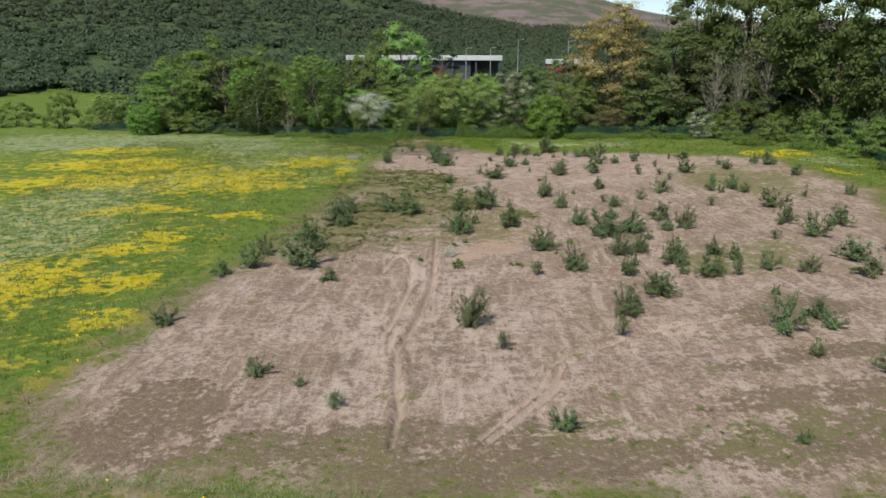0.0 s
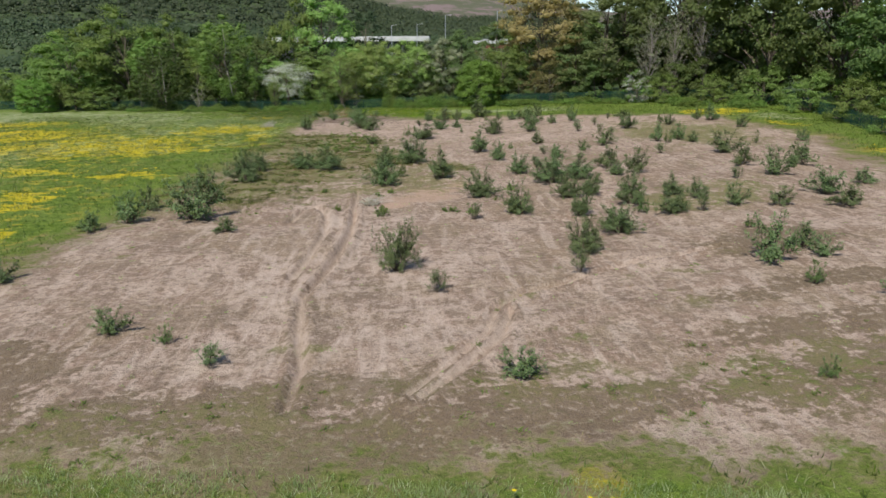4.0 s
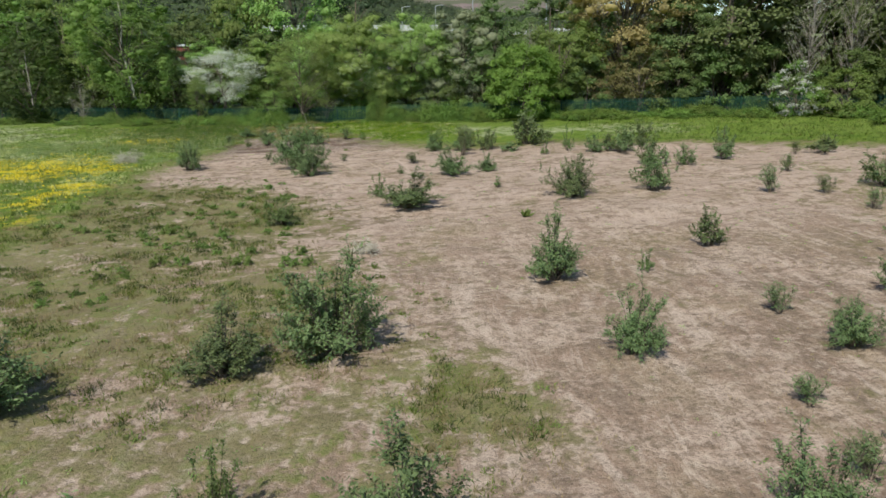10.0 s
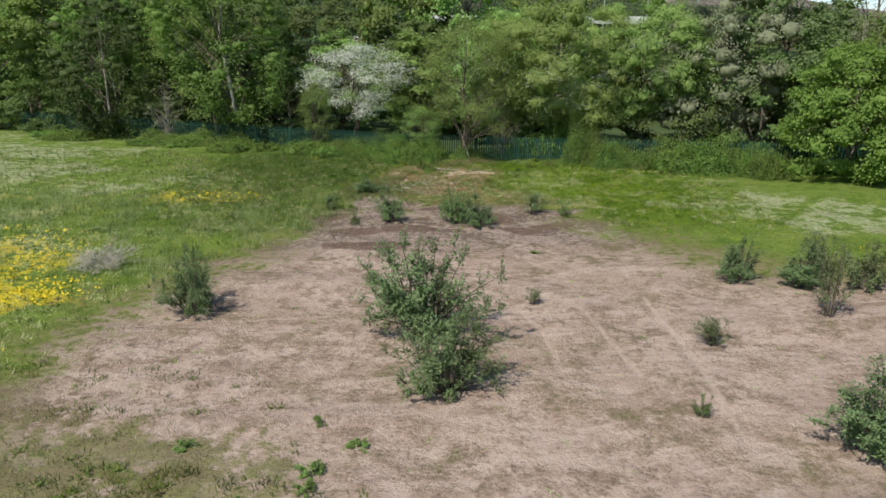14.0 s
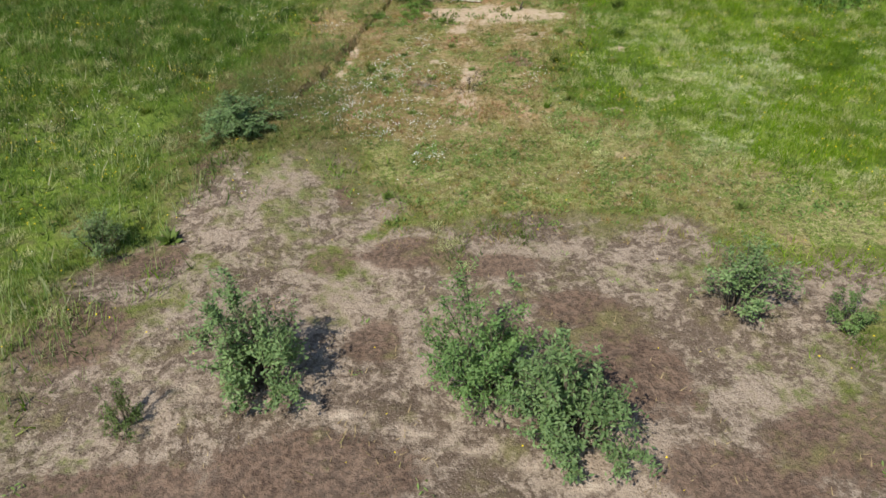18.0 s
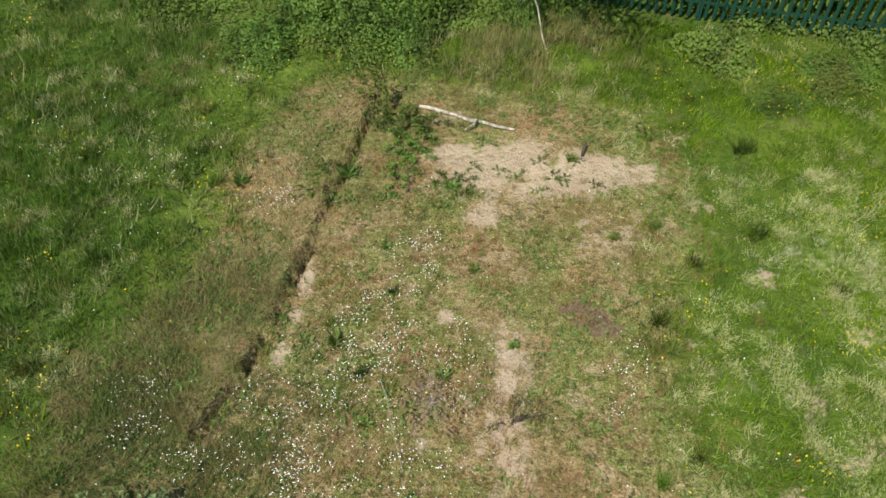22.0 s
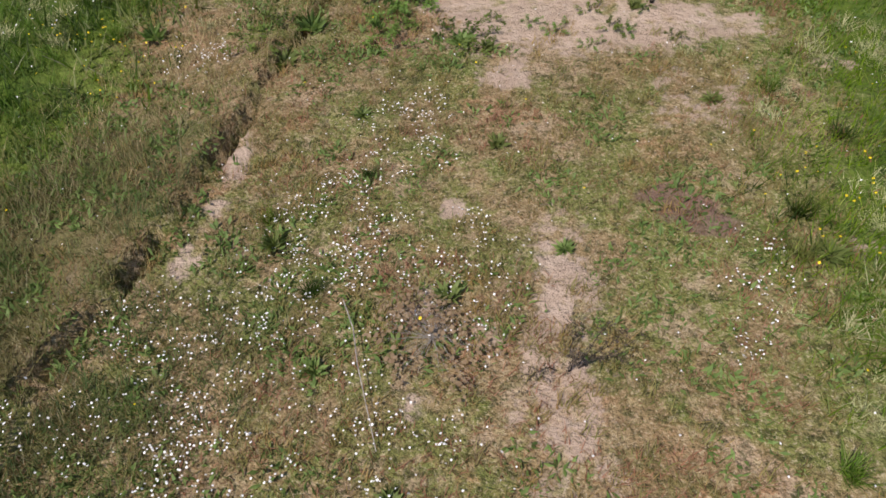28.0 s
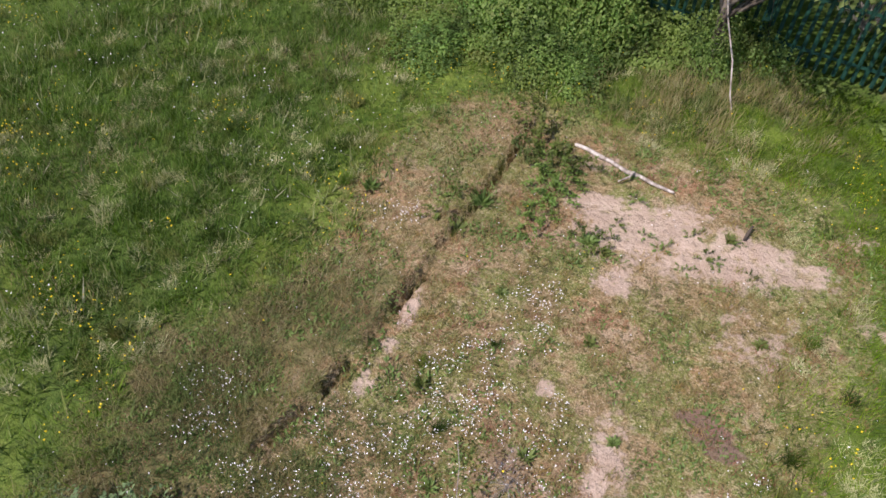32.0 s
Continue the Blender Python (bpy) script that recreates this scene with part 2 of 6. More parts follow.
    moss = rag(n.math("MULTIPLY", n.attr("turf"), 1.05), (wide, 2.2), (mid, 2.2), (small, 1.8), (big, 1.2))
    olive = n.mix(speck(small, 0.4, 0.6, 1.0), (0.104, 0.107, 0.034), (0.182, 0.176, 0.062))
    olive = n.mix(speck(mid, 0.46, 0.6, 0.85), olive, (0.115, 0.158, 0.032))
    olive = n.mix(speck(rag(wide, (mid, 0.8)), 0.5, 0.64, 0.7), olive, (0.175, 0.135, 0.078))
    olive = n.mix(speck(fine, 0.52, 0.64, 0.65), olive, (0.085, 0.085, 0.03))
    olive = n.mix(speck(grain, 0.45, 0.34, 0.5), olive, (0.36, 0.29, 0.16))
    soil = n.mix(speck(moss, 0.4, 1.05, 0.8), soil, olive)
    soil = n.mix(speck(rag(n.attr("track"), (mid, 1.0), (small, 1.6), (fine, 0.9)), 0.4, 0.95, 0.68), soil, n.mix(speck(fine, 0.45, 0.55, 1.0), (0.52, 0.42, 0.34), (0.42, 0.325, 0.258)))
    edge = rag(n.attr("bare"), (wide, 1.2), (mid, 1.0), (small, 0.9), (fine, 0.5))
    c = n.mix(n.ramp(edge, 0.05, 0.5, 0.0, 0.85), grass, olive)
    c = n.mix(n.ramp(edge, 0.4, 0.78), c, soil)
    # thin sward at the far end: moss, rusty sorrel, green and dry patches, dark specks as painted shadows
    patch = rag(n.noise(p, 0.8, 5.0, 0.65, None, 0.6), (small, 0.35))
    lawn = n.mix(speck(patch, 0.45, 0.55, 1.0), (0.28, 0.2, 0.1), (0.185, 0.195, 0.058))
    lawn = n.mix(speck(rag(wide, (small, 0.4)), 0.52, 0.6, 0.8), lawn, (0.34, 0.195, 0.105))
    lawn = n.mix(speck(rag(mid, (small, 0.4)), 0.53, 0.6, 0.5), lawn, (0.115, 0.165, 0.0355))
    lawn = n.mix(speck(rag(mid, (small, 0.5)), 0.43, 0.36, 0.7), lawn, (0.42, 0.31, 0.2))
    lawn = n.mix(n.math("MULTIPLY", n.attr("sward"), speck(rag(mid, (wide, 0.6)), 0.3, 0.55, 1.0)), lawn, n.mix(speck(small, 0.42, 0.58, 1.0), (0.135, 0.185, 0.038), (0.235, 0.245, 0.085)))
    lawn = n.mix(speck(n.noise(p, 5.5, 5.0, 0.7), 0.55, 0.62, 0.6), lawn, (0.0714, 0.0845, 0.0229))
    lawn = n.mix(speck(n.noise(p, 7.5, 5.0, 0.7), 0.44, 0.37, 0.6), lawn, (0.4, 0.325, 0.172))
    lawn = n.mix(speck(fine, 0.53, 0.61, 0.65), lawn, (0.0614, 0.065, 0.0229))
    lawn = n.mix(speck(fine, 0.44, 0.37, 0.6), lawn, (0.423, 0.336, 0.197))
    lawn = n.mix(speck(grain, 0.53, 0.61, 0.6), lawn, (0.0382, 0.0364, 0.0172))
    lawn = n.mix(speck(grain, 0.45, 0.37, 0.55), lawn, (0.541, 0.448, 0.296))
    # old bank grass, its colour darkened for the shade on the strip
    lawn = n.mix(speck(rag(n.attr("shaded_thatch"), (small, 0.8), (mid, 0.6)), 0.25, 0.8, 0.85), lawn, n.mix(speck(fine, 0.42, 0.58, 1.0), (0.082, 0.078, 0.029), (0.185, 0.158, 0.07)))
    lawn = n.mix(speck(rag(n.attr("heather"), (small, 1.2), (fine, 0.8)), 0.5, 0.95, 0.75), lawn, (0.2, 0.12, 0.105))
    c = n.mix(n.ramp(rag(n.attr("lawn"), (wide, 1.2), (mid, 1.0), (small, 0.8), (fine, 0.4)), 0.36, 0.66), c, lawn)
    sand = rag(n.attr("sand"), (mid, 1.2), (small, 1.8), (n.noise(p, 6.5, 5.0, 0.7), 1.3), (fine, 0.9))
    sandy = n.mix(speck(small, 0.4, 0.6, 1.0), (0.53, 0.408, 0.312), (0.44, 0.33, 0.245))
    sandy = n.mix(speck(grain, 0.55, 0.68, 0.35), sandy, (0.33, 0.24, 0.17))
    c = n.mix(n.ramp(sand, 0.48, 0.9, 0.0, 0.93), c, sandy)
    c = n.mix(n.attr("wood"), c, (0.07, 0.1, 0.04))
    c = n.mix(n.attr("moor"), c, n.mix(n.ramp(n.noise(p, 0.012, 6.0, 0.72), 0.44, 0.56), (0.19, 0.145, 0.135), (0.1, 0.105, 0.065)))
    h = n.math("ADD", n.math("ADD", n.math("MULTIPLY", mid, 2.0), small), n.math("ADD", n.math("MULTIPLY", fine, 0.55), n.math("MULTIPLY", grain, 0.22)))
    n.bump(h, 0.9, 0.075)
    return n.done(c, 0.95, specular=0.08)


GROUND = ground_material()
BARK = bark_material("grey_brown_bark", (0.07, 0.055, 0.04), (0.2, 0.165, 0.125))
BIRCH = bark_material("pale_birch_bark", (0.14, 0.125, 0.1), (0.45, 0.42, 0.36), 3.0)
TWIG = bark_material("dry_grey_twigs", (0.2, 0.175, 0.145), (0.42, 0.38, 0.32), 20.0)
L_SALLOW = leaf_material("sallow_leaves", (0.1, 0.158, 0.056), (0.24, 0.32, 0.122), 0.35)
L_LIME = leaf_material("fresh_green_leaves", (0.2, 0.315, 0.06), (0.4, 0.53, 0.15), 0.45)
L_MAPLE = leaf_material("bright_maple_leaves", (0.14, 0.28, 0.035), (0.28, 0.47, 0.08), 0.45)
L_GREEN = leaf_material("green_tree_leaves", (0.145, 0.235, 0.047), (0.305, 0.405, 0.1), 0.48)
L_DARK = leaf_material("dark_green_leaves", (0.055, 0.09, 0.022), (0.13, 0.18, 0.045), 0.42)
L_OLIVE = leaf_material("olive_spring_leaves", (0.17, 0.255, 0.055), (0.33, 0.43, 0.125), 0.5)
L_LAYER = leaf_material("sycamore_leaves", (0.09, 0.15, 0.036), (0.2, 0.272, 0.075), 0.45)
L_SHADY = leaf_material("shady_grey_leaves", (0.115, 0.168, 0.05), (0.24, 0.31, 0.105), 0.42)
L_MAY = leaf_material("may_blossom", (0.34, 0.4, 0.24), (0.58, 0.61, 0.47), 0.35)
L_BIRCH = leaf_material("birch_leaves", (0.14, 0.225, 0.04), (0.28, 0.39, 0.085), 0.5)
L_RUST = leaf_material("rusty_new_leaves", (0.3, 0.215, 0.09), (0.5, 0.375, 0.175), 0.5)
L_GREY = leaf_material("grey_green_buds", (0.21, 0.235, 0.12), (0.38, 0.4, 0.245), 0.4)
L_PINE = leaf_material("pine_needles", (0.03, 0.055, 0.022), (0.07, 0.11, 0.04), 0.2)
L_WHITE = leaf_material("white_blossom", (0.44, 0.45, 0.37), (0.7, 0.69, 0.63), 0.3)
L_HILL = leaf_material("hillside_wood_leaves", (0.036, 0.062, 0.024), (0.075, 0.106, 0.042), 0.25)
L_GRASS = leaf_material("meadow_grass_blades", (0.075, 0.14, 0.014), (0.195, 0.28, 0.038), 0.45, tip=(0.4, 0.39, 0.18),
                        patches=(((0.2, 0.175, 0.06), 1.7, 0.52, 0.6, 0.7), ((0.028, 0.058, 0.009), 1.2, 0.45, 0.55, 0.9), ((0.36, 0.38, 0.19), 3.4, 0.6, 0.68, 0.5)))
L_PALE = leaf_material("bleached_grass_blades", (0.17, 0.22, 0.065), (0.34, 0.38, 0.18), 0.4, tip=(0.5, 0.48, 0.34))
L_TURF = leaf_material("short_turf_blades", (0.17, 0.15, 0.052), (0.33, 0.275, 0.115), 0.35, tip=(0.3, 0.17, 0.08),
                       patches=(((0.32, 0.2, 0.09), 1.9, 0.5, 0.58, 0.8), ((0.085, 0.1, 0.026), 4.0, 0.55, 0.63, 0.5)))
L_SPRING = leaf_material("yellow_green_blades", (0.1, 0.21, 0.009), (0.24, 0.385, 0.024), 0.45, tip=(0.46, 0.5, 0.16),
                         patches=(((0.07, 0.15, 0.012), 0.7, 0.48, 0.6, 0.75), ((0.24, 0.25, 0.06), 1.1, 0.56, 0.64, 0.35), ((0.38, 0.45, 0.12), 2.0, 0.56, 0.66, 0.75)))
L_WISP = leaf_material("silvery_grass_wisps", (0.42, 0.43, 0.2), (0.6, 0.6, 0.34), 0.3)
L_HAY = leaf_material("brown_dry_blades", (0.155, 0.122, 0.052), (0.3, 0.238, 0.12), 0.25, tip=(0.16, 0.2, 0.05),
                      patches=(((0.13, 0.16, 0.045), 2.2, 0.5, 0.6, 0.8), ((0.4, 0.34, 0.21), 3.0, 0.56, 0.64, 0.45)))
L_CRUST = leaf_material("dark_moss_crust", (0.06, 0.046, 0.03), (0.14, 0.105, 0.07), 0.1)
L_RANK = leaf_material("rank_grass_blades", (0.05, 0.1, 0.013), (0.14, 0.215, 0.03), 0.4, tip=(0.28, 0.29, 0.12), patches=(((0.17, 0.16, 0.05), 1.7, 0.53, 0.61, 0.6), ((0.4, 0.41, 0.22), 3.4, 0.59, 0.67, 0.7)))
L_SORREL = leaf_material("red_sorrel_stems", (0.25, 0.115, 0.05), (0.4, 0.2, 0.09), 0.3)
L_BANK = leaf_material("grey_bank_grass", (0.1, 0.09, 0.034), (0.235, 0.195, 0.085), 0.25, tip=(0.36, 0.31, 0.2), patches=(((0.11, 0.15, 0.036), 2.2, 0.47, 0.57, 0.8),))
L_NETTLE = leaf_material("nettle_and_bramble_leaves", (0.12, 0.21, 0.03), (0.26, 0.375, 0.07), 0.45, patches=(((0.05, 0.09, 0.02), 1.2, 0.5, 0.6, 0.65), ((0.26, 0.27, 0.08), 0.8, 0.56, 0.64, 0.5)))
L_GOLD = leaf_material("golden_new_leaves", (0.2, 0.185, 0.06), (0.35, 0.32, 0.12), 0.45)
L_SHOOT = leaf_material("green_shrub_leaves", (0.1, 0.17, 0.045), (0.22, 0.32, 0.1), 0.38)
L_STRAW = leaf_material("dry_straw_blades", (0.24, 0.17, 0.09), (0.45, 0.35, 0.21), 0.25, tip=(0.17, 0.19, 0.05))
L_WEED = leaf_material("broad_weed_leaves", (0.12, 0.18, 0.036), (0.235, 0.31, 0.075), 0.4)
L_BLEACH = leaf_material("bleached_dead_leaves", (0.4, 0.36, 0.28), (0.6, 0.55, 0.45), 0.2)
PETAL = plain_material("white_daisy_petals", (0.78, 0.77, 0.72), 0.7, wear=0.1)
YELLOW = plain_material("yellow_flower_heads", (0.66, 0.5, 0.01), 0.6, wear=0.1)
FENCE_GREEN = plain_material("green_powder_coat", (0.01, 0.05, 0.032), 0.55, 0.0, 0.35)
ROOF_WHITE = plain_material("weathered_white_sheeting", (0.55, 0.55, 0.53), 0.6, wear=0.4, scale=0.3)
BRICK_RED = plain_material("red_brick_and_paint", (0.2, 0.06, 0.045), 0.8, wear=0.4, scale=0.4)
SHADE_GREY = plain_material("dark_steel_and_shade", (0.06, 0.06, 0.065), 0.7, wear=0.3)
POLE_GREY = plain_material("galvanised_steel", (0.5, 0.51, 0.52), 0.5, 0.6, 0.2)
DEADWOOD = bark_material("bleached_dead_wood", (0.22, 0.18, 0.14), (0.55, 0.5, 0.43), 9.0)
PALE_TWIG = bark_material("bleached_twigs", (0.4, 0.36, 0.3), (0.66, 0.61, 0.53), 9.0)
DARK_WOOD = bark_material("dark_wet_wood", (0.03, 0.024, 0.018), (0.09, 0.07, 0.05), 9.0)

# ---- mesh helpers ----
rng = np.random.default_rng(7)


def value_noise(x, y, size, seed=0):
    """Smooth noise from 0 to 1 over the plan."""
    x, y = np.asarray(x, float) / size + 57.3 * seed, np.asarray(y, float) / size - 31.7 * seed
    i, j = np.floor(x), np.floor(y)
    u, v = x - i, y - j
    u, v = u * u * (3 - 2 * u), v * v * (3 - 2 * v)

    def cell(a, b):
        s = np.sin(a * 127.1 + b * 311.7 + seed * 17.0) * 43758.5453
        return s - np.floor(s)

    return (cell(i, j) * (1 - u) + cell(i + 1, j) * u) * (1 - v) + (cell(i, j + 1) * (1 - u) + cell(i + 1, j + 1) * u) * v


def mesh_of(name, verts, faces, material, smooth=False):
    """A mesh from an array of points and an array of equal faces, or a list of such arrays."""
    me = bpy.data.meshes.new(name)
    verts = np.asarray(verts, np.float32).reshape(-1, 3)
    groups = faces if isinstance(faces, list) else [faces]
    groups = [np.asarray(g, np.int32) for g in groups if len(g)]
    loops = np.concatenate([g.ravel() for g in groups])
    sizes = np.concatenate([np.full(len(g), g.shape[1], np.int32) for g in groups])
    me.vertices.add(len(verts))
    me.vertices.foreach_set("co", verts.ravel())
    me.loops.add(len(loops))
    me.loops.foreach_set("vertex_index", loops)
    me.polygons.add(len(sizes))
    me.polygons.foreach_set("loop_start", np.r_[0, np.cumsum(sizes)[:-1]].astype(np.int32))
    if smooth:
        me.polygons.foreach_set("use_smooth", np.ones(len(sizes), bool))
    me.materials.append(material)
    me.update(calc_edges=True)
    me.validate()
    return me


def part(name, mesh, parent, label=""):
    ob = new(name, mesh)
    ob.parent = parent
    return tagged(ob, label)


def unit(v):
    return v / np.maximum(np.linalg.norm(v, axis=-1, keepdims=True), 1e-9)


def leaves(places, ways, length, width, fold=0.35, face=None):
    """Folded diamond leaves that grow from places along ways, or lie with their faces towards face."""
    n = len(places)
    if face is None:
        ways = unit(np.asarray(ways, float))
        side = unit(np.cross(ways, rng.normal(size=(n, 3))))
    else:
        face = unit(np.asarray(face, float))
        ways = unit(np.cross(face, rng.normal(size=(n, 3))) + 0.25 * face)
        side = unit(np.cross(ways, face))
    up = np.cross(side, ways)
    length, width = np.broadcast_to(length, n)[:, None], np.broadcast_to(width, n)[:, None]
    mid = places + ways * length * 0.5
    v = np.stack([places, mid + side * width * 0.5 + up * width * fold * 0.5, places + ways * length, mid - side * width * 0.5 + up * width * fold * 0.5], 1)
    base = np.arange(n)[:, None] * 4
    f = np.concatenate([base + [0, 1, 2], base + [0, 2, 3]])
    return v.reshape(-1, 3), f


def blades(places, ways, length, width):
    """Bent grass blades: three-pointed slips."""
    n = len(places)
    ways = unit(np.asarray(ways, float))
    side = np.stack([-ways[:, 1], ways[:, 0], 0 * ways[:, 0]], 1) + rng.normal(0, 0.25, (n, 3)) * [1, 1, 0.3]
    side = unit(side) * np.broadcast_to(width, n)[:, None] * 0.5
    v = np.stack([places - side, places + side, places + ways * np.broadcast_to(length, n)[:, None]], 1)
    return v.reshape(-1, 3), np.arange(3 * n).reshape(-1, 3)


def tubes(lines, sides=4):
    """Tapered tubes along lines, each an array of rows x, y, z, radius."""
    vs, fs, base = [], [], 0
    ring = np.arange(sides) * 2 * np.pi / sides
    for line in lines:
        line = np.asarray(line, float)
        way = unit(np.gradient(line[:, :3], axis=0))
        ref = np.where(np.abs(way[:, 2:]) > 0.9, [[1.0, 0, 0]], [[0, 0, 1.0]])
        a = unit(np.cross(way, ref))
        b = np.cross(way, a)
        k = len(line)
        v = line[:, None, :3] + line[:, None, 3:] * (np.cos(ring)[None, :, None] * a[:, None] + np.sin(ring)[None, :, None] * b[:, None])
        vs.append(v.reshape(-1, 3))
        i = np.arange(k - 1)[:, None] * sides + np.arange(sides)[None]
        j = np.arange(k - 1)[:, None] * sides + (np.arange(sides)[None] + 1) % sides
        fs.append(base + np.stack([i, j, j + sides, i + sides], -1).reshape(-1, 4))
        base += k * sides
    return np.concatenate(vs), np.concatenate(fs)


def lumps(places, across, tall, k=7, belts=(-50, -12, 26, 60)):
    """Uneven rounded masses of foliage, one round each place."""
    n, q = len(places), len(belts)
    a = np.arange(k) * 2 * np.pi / k
    e = np.radians(belts)
    d = np.concatenate([[[0, 0, -1]], np.stack([np.cos(e)[:, None] * np.cos(a), np.cos(e)[:, None] * np.sin(a), np.repeat(np.sin(e), k).reshape(q, k)], -1).reshape(-1, 3), [[0, 0, 1]]])
    r = rng.uniform(0.55, 1.25, (n, len(d)))[:, :, None]
    v = np.asarray(places)[:, None] + d[None] * r * np.stack([across, across, tall], -1)[:, None]
    j, m, top = np.arange(k), (np.arange(k) + 1) % k, 1 + k * (q - 1)
    tri = np.concatenate([np.stack([0 * j, 1 + m, 1 + j], 1), np.stack([0 * j + len(d) - 1, top + j, top + m], 1)])
    quad = np.concatenate([np.stack([1 + k * s + j, 1 + k * s + m, 1 + k * s + k + m, 1 + k * s + k + j], 1) for s in range(q - 1)])
    base = np.arange(n)[:, None, None] * len(d)
    return v.reshape(-1, 3), (base + quad).reshape(-1, 4), (base + tri).reshape(-1, 3)


def box(x0, y0, z0, x1, y1, z1, bevel=0.0, turn=None):
    bm = bmesh.new()
    bmesh.ops.create_cube(bm, size=1.0, matrix=Matrix.LocRotScale(((x0 + x1) / 2, (y0 + y1) / 2, (z0 + z1) / 2), None, (x1 - x0, y1 - y0, z1 - z0)))
    if bevel:
        bmesh.ops.bevel(bm, geom=bm.edges[:], offset=bevel, segments=1, affect="EDGES")
    if turn:
        bmesh.ops.transform(bm, matrix=turn, verts=bm.verts[:])
    return bm


def bm_mesh(name, bm, material):
    me = bpy.data.meshes.new(name)
    bm.to_mesh(me)
    bm.free()
    me.materials.append(material)
    return me


# ---- ground ----
def level(x, y):
    """The broad lie of the field, which falls gently to the west."""
    xc = np.tanh(np.asarray(x, float) / 55) * 55
    return 0.02 * (xc + np.sqrt(xc * xc + 13)) - 0.03


def hills(x, y):
    """The wooded valley side and the moor far behind it."""
    dx, dy = np.asarray(x, float) + 17, np.asarray(y, float) + 115
    far, way = np.hypot(dx, dy), np.degrees(np.arctan2(dx, dy))
    side = np.interp(way, [-180, -60, 0, 4.5, 9, 12, 17, 25, 40, 180], [4, 7.5, 5.4, 4.3, 3.1, 2.3, 1.6, 1.3, 1.4, 4])
    rise = np.clip((far - 260) / 480, 0, 1)
    wood = np.tan(np.radians(side)) * 740 * rise**1.4 + 13 * rise
    moor = np.interp(way, [-180, 2, 9, 19, 24, 30, 60, 180], [5, 6.0, 5.6, 5.0, 3.4, 2.4, 3, 5])
    back = np.tan(np.radians(moor)) * 2300 * np.clip((far - 1300) / 1000, 0, 1) ** 1.2
    return np.maximum(wood, back)


FIELD = [(-27.5, -92), (-29, -83.5), (-27, -77), (-24.6, -68.7), (-20.8, -62), (-18.2, -50), (-14.5, -40), (-11, -30), (-9.2, -25), (-9.3, -18.5), (-8.5, -15.3),
         (-6.9, -12), (-5.6, -7.7), (-4.4, -3.8), (-3.5, -1.6), (-1.9, 0.3), (-0.9, -0.9), (-0.3, -2.2), (0.9, -2.7), (3.2, -1.9), (5.8, -4.0), (8, -9.6), (11, -13), (17, -15),
         (27, -19), (42, -30), (38, -52), (30.5, -67.4), (28, -77), (22.5, -85), (12, -96), (3, -98.4), (-18, -93)]


LAWN = [(-2.4, 9.4), (-2.7, 7.9), (-2.9, 6.4), (-3.4, 4.9), (-3.9, 3.6), (-4.3, 2.4), (-4.5, 0.5), (-4.3, -0.9), (-2.6, 0.3), (-1.7, 0.5), (-0.9, -0.8), (-0.3, -2.3), (1, -2.9), (2.4, -2.4), (3.6, -2.4), (8.4, -4.6), (7.3, -2.3), (5.8, -0.7), (4.4, 0.7), (3.3, 1.7), (2.9, 2.6), (3.1, 4.2), (3.7, 5.3),
        (4.4, 6.4), (3.6, 8.0), (1.6, 8.9), (-0.5, 9.6)]


def inside(px, py, outline):
    """Distance into an outline, below zero outside it."""
    o = np.array(outline, float)
    best, within = np.full(px.shape, 1e9), np.zeros(px.shape, bool)
    for (ax, ay), (bx, by) in zip(o, np.roll(o, -1, 0)):
        ex, ey = bx - ax, by - ay
        s = np.clip(((px - ax) * ex + (py - ay) * ey) / (ex * ex + ey * ey), 0, 1)
        best = np.minimum(best, np.hypot(px - ax - s * ex, py - ay - s * ey))
        if ay != by:
            within ^= ((ay > py) != (by > py)) & (px < ax + (py - ay) * ex / ey)
    return np.where(within, best, -best)


def along(px, py, line):
    best = np.full(px.shape, 1e9)
    for (ax, ay), (bx, by) in zip(line, line[1:]):
        ex, ey = bx - ax, by - ay
        s = np.clip(((px - ax) * ex + (py - ay) * ey) / (ex * ex + ey * ey), 0, 1)
        best = np.minimum(best, np.hypot(px - ax - s * ex, py - ay - s * ey))
    return best


def spots(px, py, rows):
    """Soft round patches: x, y, half widths."""
    out = np.zeros(px.shape)
    for x, y, a, b in rows:
        out = np.maximum(out, np.clip(1.6 - np.hypot((px - x) / a, (py - y) / b), 0, 1))
    return out


BUTTERCUPS = [(-42, -12, 10, 6), (-46, -26, 8, 5), (-28, -27, 9, 8), (-22, -33, 4, 2.5), (-18, -17.8, 4, 2), (-36, -16, 7, 3), (-33, -43.3, 5, 1.8), (-24, -47, 3, 1.5), (-14.5, -30.5, 2, 1.5), (-29, -54.4, 2.5, 1.5), (-46, 2, 8, 4), (-31.7, -58.5, 3, 1.8), (-30.5, -67, 2.2, 2), (-28.7, -74.3, 2, 1.8), (-28, -81, 1.8, 1.8), (-36, -66, 3, 5),
              (-18, -13.5, 5, 4), (-12, -21.5, 1.6, 1.6), (-12, -15.6, 1.6, 1.2), (-11.2, -1.7, 2.2, 1.0), (-13, -25, 2, 2), (-10, -97, 2, 0.6), (-24.5, -93, 3, 2.4),
              (37, -50, 1.4, 3), (34.5, -59.5, 2.0, 3), (44, -27, 4, 2.5), (42, -41, 1.2, 3), (-40, -25, 6, 5)]
